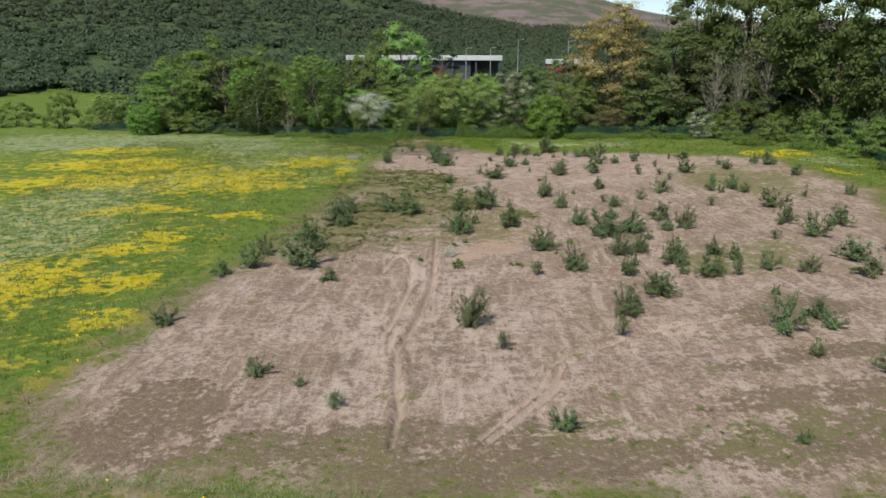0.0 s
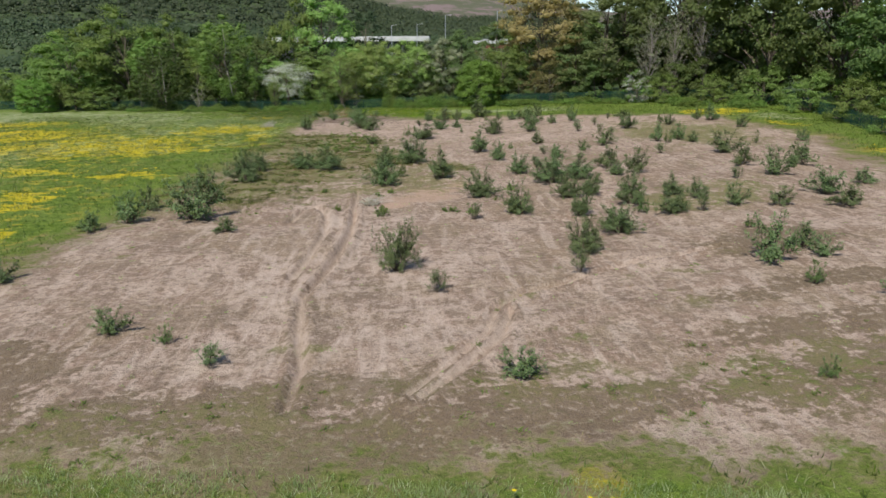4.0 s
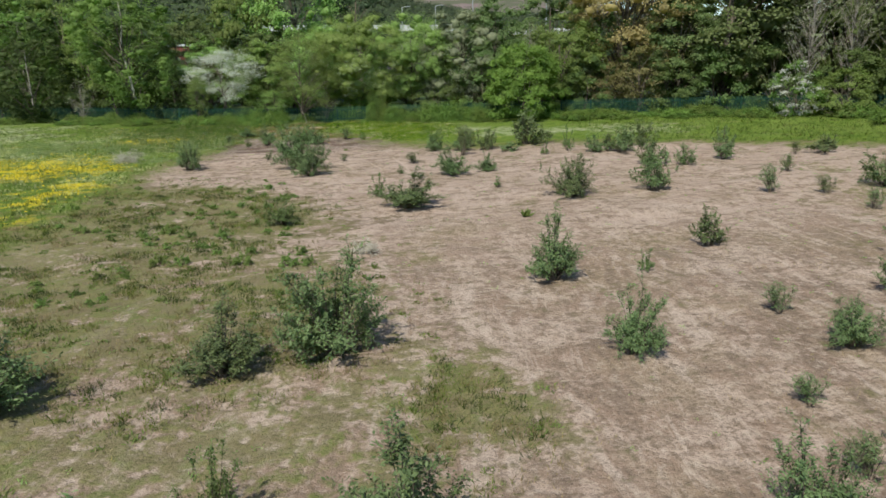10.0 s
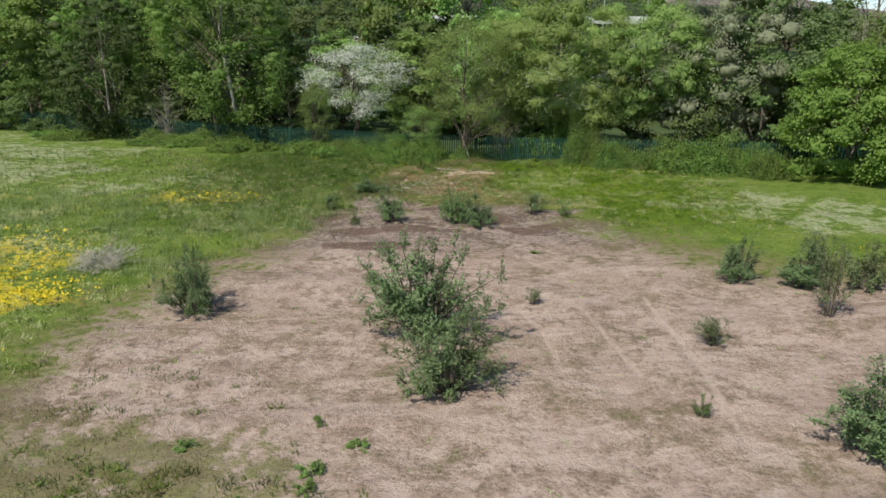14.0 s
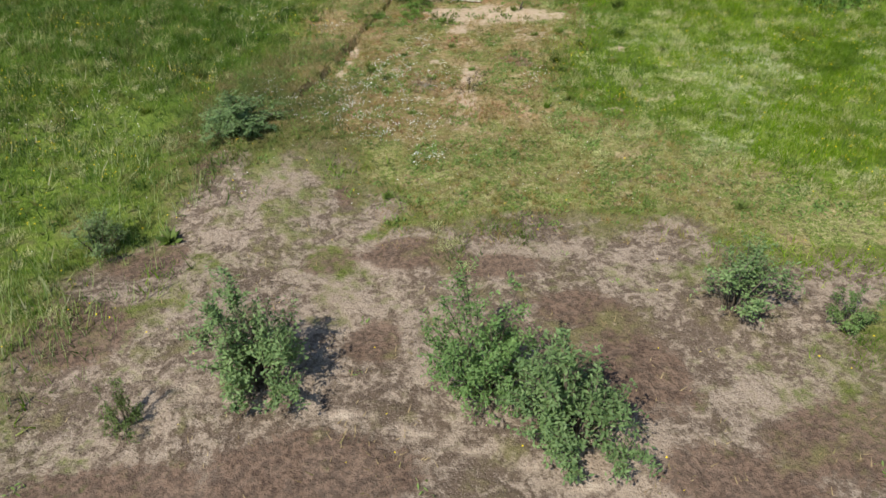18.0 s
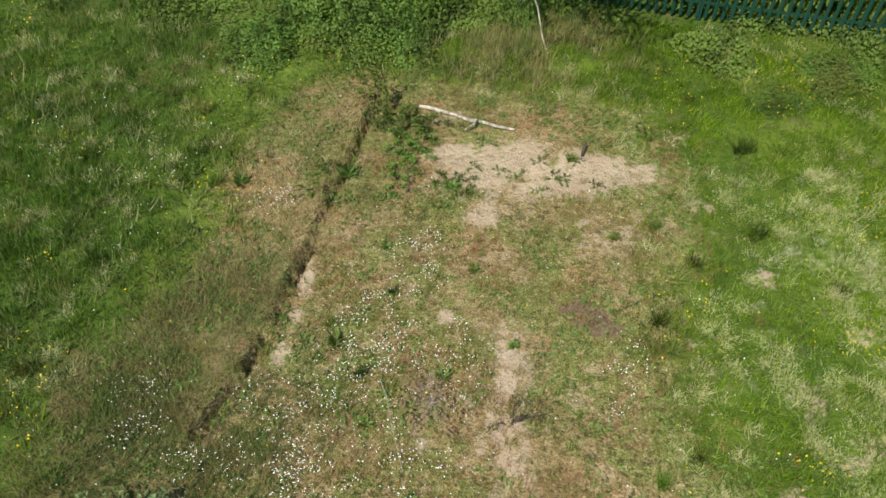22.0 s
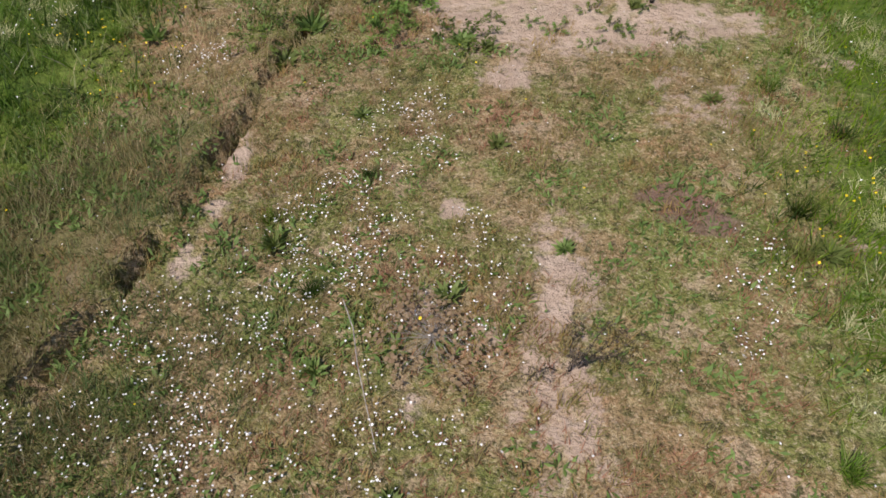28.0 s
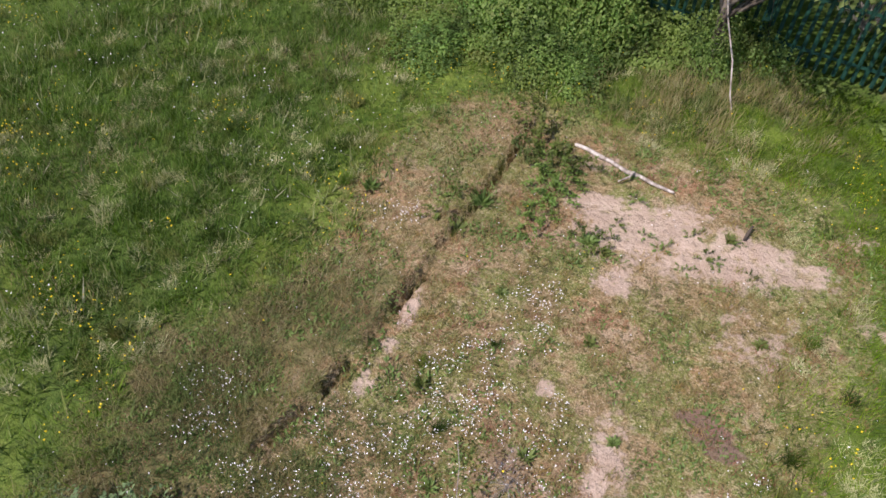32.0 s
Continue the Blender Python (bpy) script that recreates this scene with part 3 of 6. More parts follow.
SEEDHEADS = [(-20, -6, 3, 3), (-15, -10, 2.4, 2), (-17, 1, 3, 2), (-24, -14, 3, 3), (-13, 4, 2, 2), (-12.5, -19, 1.6, 1.6), (-21, 6, 3, 2), (-41, -48, 9, 22), (-38, -30, 8, 7), (-55, 15, 30, 14), (-28, 6, 9, 8), (-26, -2, 5, 4), (-30, 14, 12, 5), (-17, -94.6, 6, 0.7),
             (6, 3, 2.2, 2.4), (5.5, 0, 1.6, 1.6), (13, -3, 5, 3), (20, -7, 6, 3), (27, -9, 6, 4), (12, 3, 4, 2), (47, -34, 3, 5)]
TURF = [(-20.5, -71.4, 0.7, 0.5), (-22, -73.1, 0.7, 0.5), (-5.5, -84.7, 0.7, 0.5), (-4.3, -83.8, 0.7, 0.5), (-7.8, -88.1, 0.7, 0.5), (-4.6, -88.6, 0.7, 0.5), (-5.2, -90.8, 0.7, 0.5), (-13.6, -87.3, 0.7, 0.5), (1.9, -81.5, 0.7, 0.5), (3.7, -82.5, 0.7, 0.5), (0.6, -86.2, 0.7, 0.5), (-0.1, -83.8, 0.7, 0.5), (1.3, -87.3, 0.7, 0.5), (-9.5, -32, 4, 6), (-12.5, -52, 3, 6), (-9.5, -27, 2, 4), (-8, -36, 5.5, 11), (-10, -46, 5, 6), (-4, -31, 4, 4), (-6, -27, 3, 3), (-3, -45, 4, 4), (2, -92, 12, 2.2), (-19, -91, 8, 1.5), (2, -52, 1.6, 2),
        (8, -96.2, 7, 1.4), (15, -91, 4, 2.4), (30, -42, 7, 9), (-15, -56, 4, 6), (13, -70, 5, 3), (-1, 1.5, 4, 3.4), (0.5, 5, 3.4, 4), (1, -1, 4, 1.2), (-1.0, 8.5, 1.6, 1.4)]
HEATHER = [(8, -86, 5, 1.2), (7, -93, 10, 2.2), (-12, -92, 6, 1.0), (-23.5, -86, 3, 3), (-25, -88, 2.5, 2), (5, -89.8, 6, 1), (-17, -90, 8, 1.4), (-8, -93, 8, 1.4), (10, -80, 4, 2), (1.78, 3.98, 0.2, 0.13), (1.95, 3.8, 0.24, 0.16), (2.12, 3.6, 0.2, 0.14), (-3.7, -3.9, 0.9, 0.7), (-3.5, -0.6, 0.7, 0.5), (-1.4, -0.9, 0.5, 0.6), (-2.6, -3.1, 0.7, 0.4), (0.8, -3.4, 0.8, 0.4), (1.2, -3.0, 1.6, 0.6), (-0.6, -7, 3, 0.9), (3, -5.6, 1.5, 1.0), (-9.0, -24, 1.6, 3), (5, -7.5, 2, 1), (-0.5, -34, 4, 1.5), (-2, -3.4, 1.2, .6)]
SAND = [(1.1, 6.85, 1.0, 0.7), (0.45, 7.3, 0.5, 0.3), (1.45, 6.5, 0.5, 0.45), (2.35, 6.6, 0.85, 0.52), (3.1, 6.5, 0.5, 0.3), (0.75, 5.85, 0.28, 0.28), (-1.68, 4.68, 0.14, 0.3), (-1.74, 4.08, 0.13, 0.14), (-1.84, 3.4, 0.14, 0.2),
        (0.23, 4.0, 0.11, 0.15), (1.0, 3.4, 0.16, 0.3), (0.9, 2.95, 0.12, 0.22), (0.54, 2.2, 0.1, 0.16), (-0.05, 2.12, 0.1, 0.12)]
FAINT_SAND = [(4.4, 1.9, 0.3, 0.25), (5.1, 2.4, 0.3, 0.2), (4.9, 1.2, 0.35, 0.25), (3.6, 1.6, 0.25, 0.2), (1.0, 3.3, 0.28, 0.8), (0.85, 2.3, 0.26, 0.8), (0.7, 1.4, 0.26, 0.6), (3.3, 3.35, 0.2, 0.18), (4.4, 4.4, 0.3, 0.2), (3.9, 5.8, 0.3, 0.2), (5.0, 3.3, 0.3, 0.25), (4.2, 2.6, 0.2, 0.2), (-4.6, -78.0, 0.8, 0.5), (0.9, 2.6, 0.2, 0.4), (0.72, 1.95, 0.2, 0.4), (0.5, 2.75, 0.2, 0.2), (2.3, 5.1, 0.55, 0.4), (2.0, 5.5, 0.25, 0.2), (3.9, 7.2, 0.5, 0.2), (0.3, 8.3, 0.5, 0.25), (0.6, 1.4, 0.3, 0.4), (3.0, 5.5, 0.3, 0.2), (0.05, 3.0, 0.25, 0.2)]
TRACKS = [[(-14.5, -90.7), (-13.8, -87.8), (-13.6, -84.7), (-13.2, -81.3), (-11.7, -77.8), (-9.9, -71.9), (-8.6, -66)],
          [(-12.7, -80.2), (-11.6, -77.1), (-10.5, -74.2), (-9.3, -70.0), (-8.2, -64), (-7.3, -59.2)],
          [(-13.4, -78.5), (-11.9, -74.2), (-11.0, -70.8), (-10.3, -65.9), (-10.6, -63.4), (-11.6, -64.6), (-12.6, -67.6)],
          [(-11.1, -90.7), (-9.2, -88.8), (-7.4, -87.0), (-6.2, -84.6), (-4.8, -83.3), (-2.4, -82.5), (0, -81.5), (2.4, -80.9), (7.0, -80.3)],
          [(-10.8, -91.0), (-8.9, -89.2), (-7.0, -87.4), (-5.8, -85.0)],
          [(3.1, -21.0), (3.0, -18.8), (2.7, -16.7), (2.0, -15.4)], [(4.8, -21.1), (4.6, -18.9), (4.4, -16.7), (2.2, -13.4)],
          [(6.1, -24.5), (6.2, -21.4), (6.3, -18.9), (6.4, -15.4)], [(-2.6, -5.8), (-0.9, -6.2), (-0.1, -6.4), (1.2, -6.9), (3, -7.6)]]
DITCH = [(-0.95, 8.6), (-1.05, 8.1), (-1.2, 7.4), (-1.3, 6.9), (-1.44, 6.3), (-1.52, 5.9)]
LIP = [(-1.52, 5.95), (-1.67, 5.47), (-1.86, 4.75), (-2.08, 3.75), (-2.35, 3.0), (-2.62, 2.3)]


WORN = [(-11, -80, 5, 7), (-9, -70, 3, 5), (-14, -85, 4, 3)]
CLAY = [(-3.6, -63.1, 2.0, 1.3), (-2.2, -60.8, 1.3, 1.1), (-5.8, -64.9, 1.0, 0.7), (0.2, -59.0, 1.0, 0.8)]
HEATH = [(-3.9, -2.95, 0.55, 0.4), (-3.8, -0.95, 0.4, 0.3), (0.25, -3.25, 0.62, 0.32), (1.3, -3.5, 0.6, 0.26), (-0.85, -3.25, 0.4, 0.3), (-0.9, -1.5, 0.22, 0.4), (-4.2, -4.6, 0.8, 0.6), (-0.4, -5.0, 0.4, 0.4), (2.9, -5.4, 0.7, 0.7),
         (-1.2, -7.2, 1.2, 0.5), (-3.2, -7.4, 0.9, 0.5), (3.6, -7.0, 0.8, 0.5), (2.4, -4.4, 0.6, 0.35), (-2.4, -9.4, 1.4, 0.6), (5.0, -6.4, 0.8, 0.5)]
TIP = [(-3.9, -3.3, 0.7, 0.8), (-4.1, -4.9, 0.7, 0.7), (-1.5, -0.9, 0.8, 0.9), (-2.6, -1.9, 1.2, 0.9), (-0.9, -2.0, 0.9, 0.8), (2.8, -2.8, 1.7, 0.7), (-3.4, -0.7, 0.6, 0.45), (5.6, -4.4, 1.2, 0.6), (0.8, -3.3, 1.5, 0.6)]


def furrowed(x, y):
    """Share of old cross furrows in the ground, towards the field end."""
    return np.clip((y + 44) / 12, 0, 1) * np.clip((-7 - y) / 5, 0, 1)


def relief(x, y):
    """Height of the ground at any place of the plan."""
    x, y = np.asarray(x, float), np.asarray(y, float)
    z = level(x, y) + hills(x, y)
    near = np.hypot(x, y + 45) < 130
    z = z + near * (0.16 * (value_noise(x, y, 6.5, 1) - 0.5) + 0.15 * (value_noise(x, y, 1.7, 2) - 0.5) + 0.03 * (value_noise(x, y, 0.7, 3) - 0.5))
    for n, line in enumerate(TRACKS):
        d = along(x, y, line)
        deep = 2.0 if n < 5 else 0.3
        z = z - deep * (0.1 * np.exp(-((d / 0.15) ** 2)) - 0.05 * np.exp(-(((d - 0.36) / 0.16) ** 2)))
    z = z + near * 0.11 * furrowed(x, y) * (value_noise(0.16 * x + 0.5 * value_noise(x, y, 3.0, 72), y + 0.8 * value_noise(x, y, 4.0, 73), 0.85, 71) - 0.5)
    z = z - 0.36 * np.exp(-((along(x, y, DITCH) / 0.05) ** 4)) * (0.2 + 0.8 * ((value_noise(x, y, 0.5, 41) > 0.48) | (y > 6.7)))
    for line in (((-1.62, 5.3), (-1.78, 4.95), (-1.84, 4.62)), ((-2.12, 3.6), (-2.3, 3.1), (-2.48, 2.7), (-2.72, 2.2))):
        z = z - 0.22 * np.exp(-((along(x, y, line) / 0.05) ** 4)) * (0.15 + 0.85 * ((value_noise(x, y, 0.4, 44) > 0.52) | (y > 4.6)))
    away = along(x, y, LIP)
    edge = np.interp(y, [2.3, 3.0, 3.75, 4.75, 5.47, 5.95], [-2.62, -2.35, -2.08, -1.86, -1.67, -1.52])
    raised = x < edge + 0.12 * (value_noise(x, y, 0.4, 42) - 0.5)
    return z + np.where(raised, 0.14, 0.0) * np.exp(-((away / 0.55) ** 2)) * (away < 2)


def build_ground():
    def lines(stops):
        out = []
        for (a, step), (b, _) in zip(stops, stops[1:]):
            out += list(np.arange(a, b - 1e-6, step))
        return np.array(out + [stops[-1][0]])

    xs = lines([(-3200, 400), (-1200, 100), (-300, 25), (-120, 3), (-62, 0.9), (-34, 0.42), (-15, 0.2), (-6, 0.13), (-2.9, 0.06), (-0.5, 0.13), (7, 0.42), (32, 0.8), (60, 5), (120, 25), (320, 100), (1200, 400), (3200, 1)])
    ys = lines([(-3000, 400), (-1000, 100), (-300, 20), (-120, 2), (-104, 0.42), (-91, 0.22), (-58, 0.42), (-23, 0.24), (-2, 0.13), (2.2, 0.08), (8.6, 0.13), (11, 0.4), (20, 1), (44, 6), (80, 20), (300, 60), (1300, 120), (2600, 300), (4000, 1)])
    gx, gy = np.meshgrid(xs, ys, indexing="ij")
    gz = relief(gx, gy)
    nx, ny = gx.shape
    i = (np.arange(nx - 1)[:, None] * ny + np.arange(ny - 1)[None]).ravel()
    me = mesh_of("ground", np.stack([gx, gy, gz], -1).reshape(-1, 3), np.stack([i, i + ny, i + ny + 1, i + 1], 1), GROUND, True)
    px, py = gx.ravel(), gy.ravel()
    qx = px + 3.0 * (value_noise(px, py, 3.5, 21) - 0.5) + 1.2 * (value_noise(px, py, 1.1, 22) - 0.5)
    qy = py + 3.0 * (value_noise(px, py, 3.5, 23) - 0.5) + 1.2 * (value_noise(px, py, 1.1, 24) - 0.5)
    rx, ry = px + 0.3 * (qx - px), py + 0.3 * (qy - py)
    fields = {"bare": np.maximum(np.clip(0.5 + inside(rx, ry, FIELD) / 6.0, -0.4, 1.4), 1.25 * spots(rx, ry, TIP)), "buttercups": spots(qx, qy, BUTTERCUPS), "seedheads": spots(qx, qy, SEEDHEADS), "turf": np.maximum(spots(qx, qy, TURF) * np.where(py < -76, 0.62, 1.0), 0.14 * np.clip((py + 66) / 10, 0, 1) * np.clip((-12 - py) / 6, 0, 1) + 0.3 * np.clip((py + 15) / 5, 0, 1) * np.clip((1 - py) / 2, 0, 1) + 0.56 * np.clip((py + 66) / 6, 0, 1) * np.clip((-28 - py) / 8, 0, 1) * np.clip((5 - px) / 6, 0, 1)),
              "heather": np.maximum(spots(rx, ry, HEATHER), 0.52 * np.clip((py + 14) / 5, 0, 1) * np.clip((0.6 - py) / 1.5, 0, 1)), "sand": np.maximum(spots(px + 0.12 * (qx - px), py + 0.12 * (qy - py), SAND) * 0.95, spots(rx, ry, FAINT_SAND) * 0.66), "moor": np.clip((np.hypot(px, py) - 900) / 200, 0, 1)}
    fields["furrow"] = furrowed(px, py)
    # dry grass strip left of the ditch, with its shade painted in
    fields["shaded_thatch"] = np.clip((-2.05 - px - 0.42 * (4.4 - py)) / 0.8 + 0.6, 0, 1) * np.clip((5.8 - py) / 1.5, 0, 1) * np.clip((py + 0.6) / 1.2, 0, 1)
    fields["worn"] = spots(rx, ry, WORN)
    fields["clay"] = spots(rx, ry, CLAY)
    fields["heath"] = spots(rx, ry, HEATH)
    fields["lichen"] = np.clip((ry + 13) / 7, 0, 0.8) * np.clip((2 - py) / 2, 0, 1) * np.clip((16 - px) / 8, 0, 1)
    t = np.zeros(px.shape)
    rx2, ry2 = px + 0.07 * (qx - px), py + 0.07 * (qy - py)
    for n, line in enumerate(TRACKS):
        t = np.maximum(t, np.clip(1.1 - along(rx2, ry2, line) / (0.22 if n < 5 else 0.16), 0, (0.78, 0.78, 0.95, 0.9, 0.9, 0.8, 0.8, 0.8, 0.85)[n]))
    fields["track"] = t
    west = np.clip((-14 - px + 0.12 * (py + 50)) / 12, 0, 1) * np.clip((10 - py) / 12, 0, 1)
    pale_west = np.clip((-12 - px + 0.12 * (py + 50)) / 12, 0, 1) * (py < 60)
    fields["seedheads"] = np.maximum(fields["seedheads"], (0.22 + 0.28 * np.clip((py + 40) / 30, 0, 1)) * pale_west)
    fields["buttercups"] = np.maximum(fields["buttercups"], 0.26 * west)
    fields["lush_shade"] = np.maximum(np.clip((-3.2 - px) / 1.6, 0, 1) * np.clip((py - 2 + 2.5 * np.clip((px + 7) / 2, 0, 1)) / 4, 0, 1) * (py < 18) * np.clip((px + 20) / 12, 0, 1), 0.6 * np.clip((px - 3.0) / 0.8, 0, 1) * np.clip((6.2 - px) / 1.5, 0, 1) * np.clip((py - 0.5) / 1.5, 0, 1) * (py < 10))
    # dark hollows under the fence brambles, painted into the ground
    fields["lush_shade"] = np.maximum(fields["lush_shade"], 0.9 * np.clip((py + 0.37 * px - 10.4) / 1.2, 0, 1) * (np.abs(px) < 27) * (py < 25))
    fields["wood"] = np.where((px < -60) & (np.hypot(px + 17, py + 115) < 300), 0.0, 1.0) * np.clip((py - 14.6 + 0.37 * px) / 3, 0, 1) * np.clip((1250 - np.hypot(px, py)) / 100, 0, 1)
    fields["lawn"] = np.clip(0.5 + inside(rx, ry, LAWN) / 1.6, -0.3, 1) - 1.1 * spots(rx, ry, TIP)
    fields["sward"] = np.clip(np.clip((1.2 - py) / 1.4, 0, 1) + np.clip((px - 2.2) / 1.2, 0, 1), 0, 1)
    for name, values in fields.items():
        me.attributes.new(name, "FLOAT", "POINT").data.foreach_set("value", values.astype(np.float32))
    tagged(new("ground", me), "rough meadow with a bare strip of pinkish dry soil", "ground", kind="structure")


build_ground()


def rest(x, y):
    return float(relief(x, y))


# ---- trees and shrubs ----
def crown_tree(name, height, width, foot, clumps, per, leaf, leaf_mat, bark, droop=0.0, blossom=None, extra=None, shape=1.0, limbs=26, girth=0.02, lean=0.0, twigs=0, core=0.5, flat=0.8, skirt=0.0):
    """A tree with trunk, limbs and a crown of leaf clumps; foot: where the crown begins, as a share of the height."""
    tree = new(name)
    mid, tall = height * (foot + 1) / 2, height * (1 - foot) / 2
    way = unit(rng.normal(size=(clumps, 3)))
    reach = rng.uniform(0.25 if core < 0.45 else 0.6, 1, clumps) ** 0.45
    uneven = 0.78 + 0.38 * value_noise(way[:, 0] * 2 + 9, way[:, 2] * 2 + way[:, 1] * 1.7, 0.8, int(height * 10) % 17)
    c = way * (reach * uneven)[:, None]
    c[:, 2] = np.sign(c[:, 2]) * np.abs(c[:, 2]) ** shape
    c[:, :2] *= 1 + skirt * np.clip(-way[:, 2:], 0, 1) ** 1.5
    c = c * [width / 2, width / 2, tall] + [0, 0, mid]
    c[:, 0] += lean * c[:, 2]
    size = width * rng.uniform(0.07, 0.13, clumps)
    c[:, 2] = np.maximum(c[:, 2], 0.3 * size)
    rows = []
    bend = rng.normal(0, width * 0.02, (6, 2))
    trunk_z = np.linspace(-0.2, height * 0.86, 6)
    trunk = np.column_stack([bend[:, 0] * (trunk_z > 0.5) + lean * trunk_z, bend[:, 1] * (trunk_z > 0.5), trunk_z, height * girth * np.linspace(1, 0.16, 6)])
    trunk[0, 3] *= 1.35
    rows.append(trunk)
    chosen = rng.choice(clumps, min(limbs, clumps), replace=False)
    for k in chosen:
        z = max(height * foot * 0.6, c[k, 2] - rng.uniform(0.15, 0.45) * height * (1 - foot))
        z = min(z, height * 0.8)
        start = np.array([np.interp(z, trunk_z, trunk[:, 0]), np.interp(z, trunk_z, trunk[:, 1]), z])
        r = np.interp(z, trunk_z, trunk[:, 3]) * 0.45
        s = np.linspace(0, 1, 5)[:, None]
        line = start * (1 - s) + c[k] * s + [0, 0, 1] * np.sin(s * 3.14) * width * 0.05 + rng.normal(0, width * 0.008, (5, 3))
        rows.append(np.column_stack([line, np.linspace(r, r * 0.18, 5)]))
        for _ in range(twigs):
            a = line[rng.integers(2, 5)]
            b = a + unit(rng.normal(size=3) + [0, 0, 0.7]) * width * rng.uniform(0.08, 0.2)
            rows.append(np.column_stack([np.stack([a, (a + b) / 2 + rng.normal(0, 0.04, 3), b]), [r * 0.25, r * 0.17, r * 0.07]]))
    stem = part("trunk", mesh_of("trunk", *tubes(rows[:1], 7), bark, True), tree)
    if len(rows) > 1:
        part("branchwork", mesh_of("branchwork", *tubes(rows[1:], 4), BARK if bark is BIRCH else bark, True), stem)
    sprays = np.repeat(np.arange(clumps), max(1, per // 6))
    ball = unit(rng.normal(size=(len(sprays), 3)))
    ball[:, 2] = np.where(ball[:, 2] < -0.3, -ball[:, 2] * 0.6, ball[:, 2])
    root = c[sprays] + ball * (size[sprays] * rng.uniform(0.45, 1.2, len(sprays)))[:, None] * [1, 1, flat]
    if droop:
        root[:, 2] -= np.abs(rng.normal(0, droop, len(sprays))) * size[sprays] * 1.5
    fan = np.repeat(np.arange(len(sprays)), 6)
    idx, ball, n = sprays[fan], ball[fan], len(fan)
    root[:, 2] = np.maximum(root[:, 2], 0.05)
    p = root[fan] + rng.normal(0, 1, (n, 3)) * (size[idx] * 0.13 + leaf * 0.45)[:, None] * [1, 1, 1.3 if droop else 0.5]
    out = ball * 0.6 + unit(p - [0, 0, mid * 0.8]) * 0.6 + rng.normal(0, 0.34, (n, 3)) + [0, 0, 0.4]
    length = leaf * rng.uniform(0.65, 1.35, n)
    if blossom is not None:
        mat, share, low = blossom
        pick = (rng.random(clumps) < share) & ((c[:, 2] - mid) / tall < low)
        m = pick[idx] & (rng.random(len(sprays)) < (0.5 if low < 1 else 1.0))[fan]
        part("blossom", mesh_of("blossom", *leaves(p[m], None, length[m] * (0.55 if low < 1 else 0.8), length[m] * (0.5 if low < 1 else 0.7), face=out[m]), mat), tree, "white blossom along the boughs")
        p, out, length = p[~m], out[~m], length[~m]
    if len(p):
        v, f = leaves(p, None, length, length * 0.72, face=out)
        groups = [f]
        if core:
            v2, quads, tris = lumps(c, size * core, size * core * flat, 6, (-30, 25))
            groups = [np.concatenate([f, tris + len(v)]), quads + len(v)]
            v = np.concatenate([v, v2])
        me = mesh_of("crown", v, groups, leaf_mat)
        smooth = np.array([q.loop_total == 4 for q in me.polygons])
        me.polygons.foreach_set("use_smooth", smooth)
        part("crown", me, tree)
    return tree


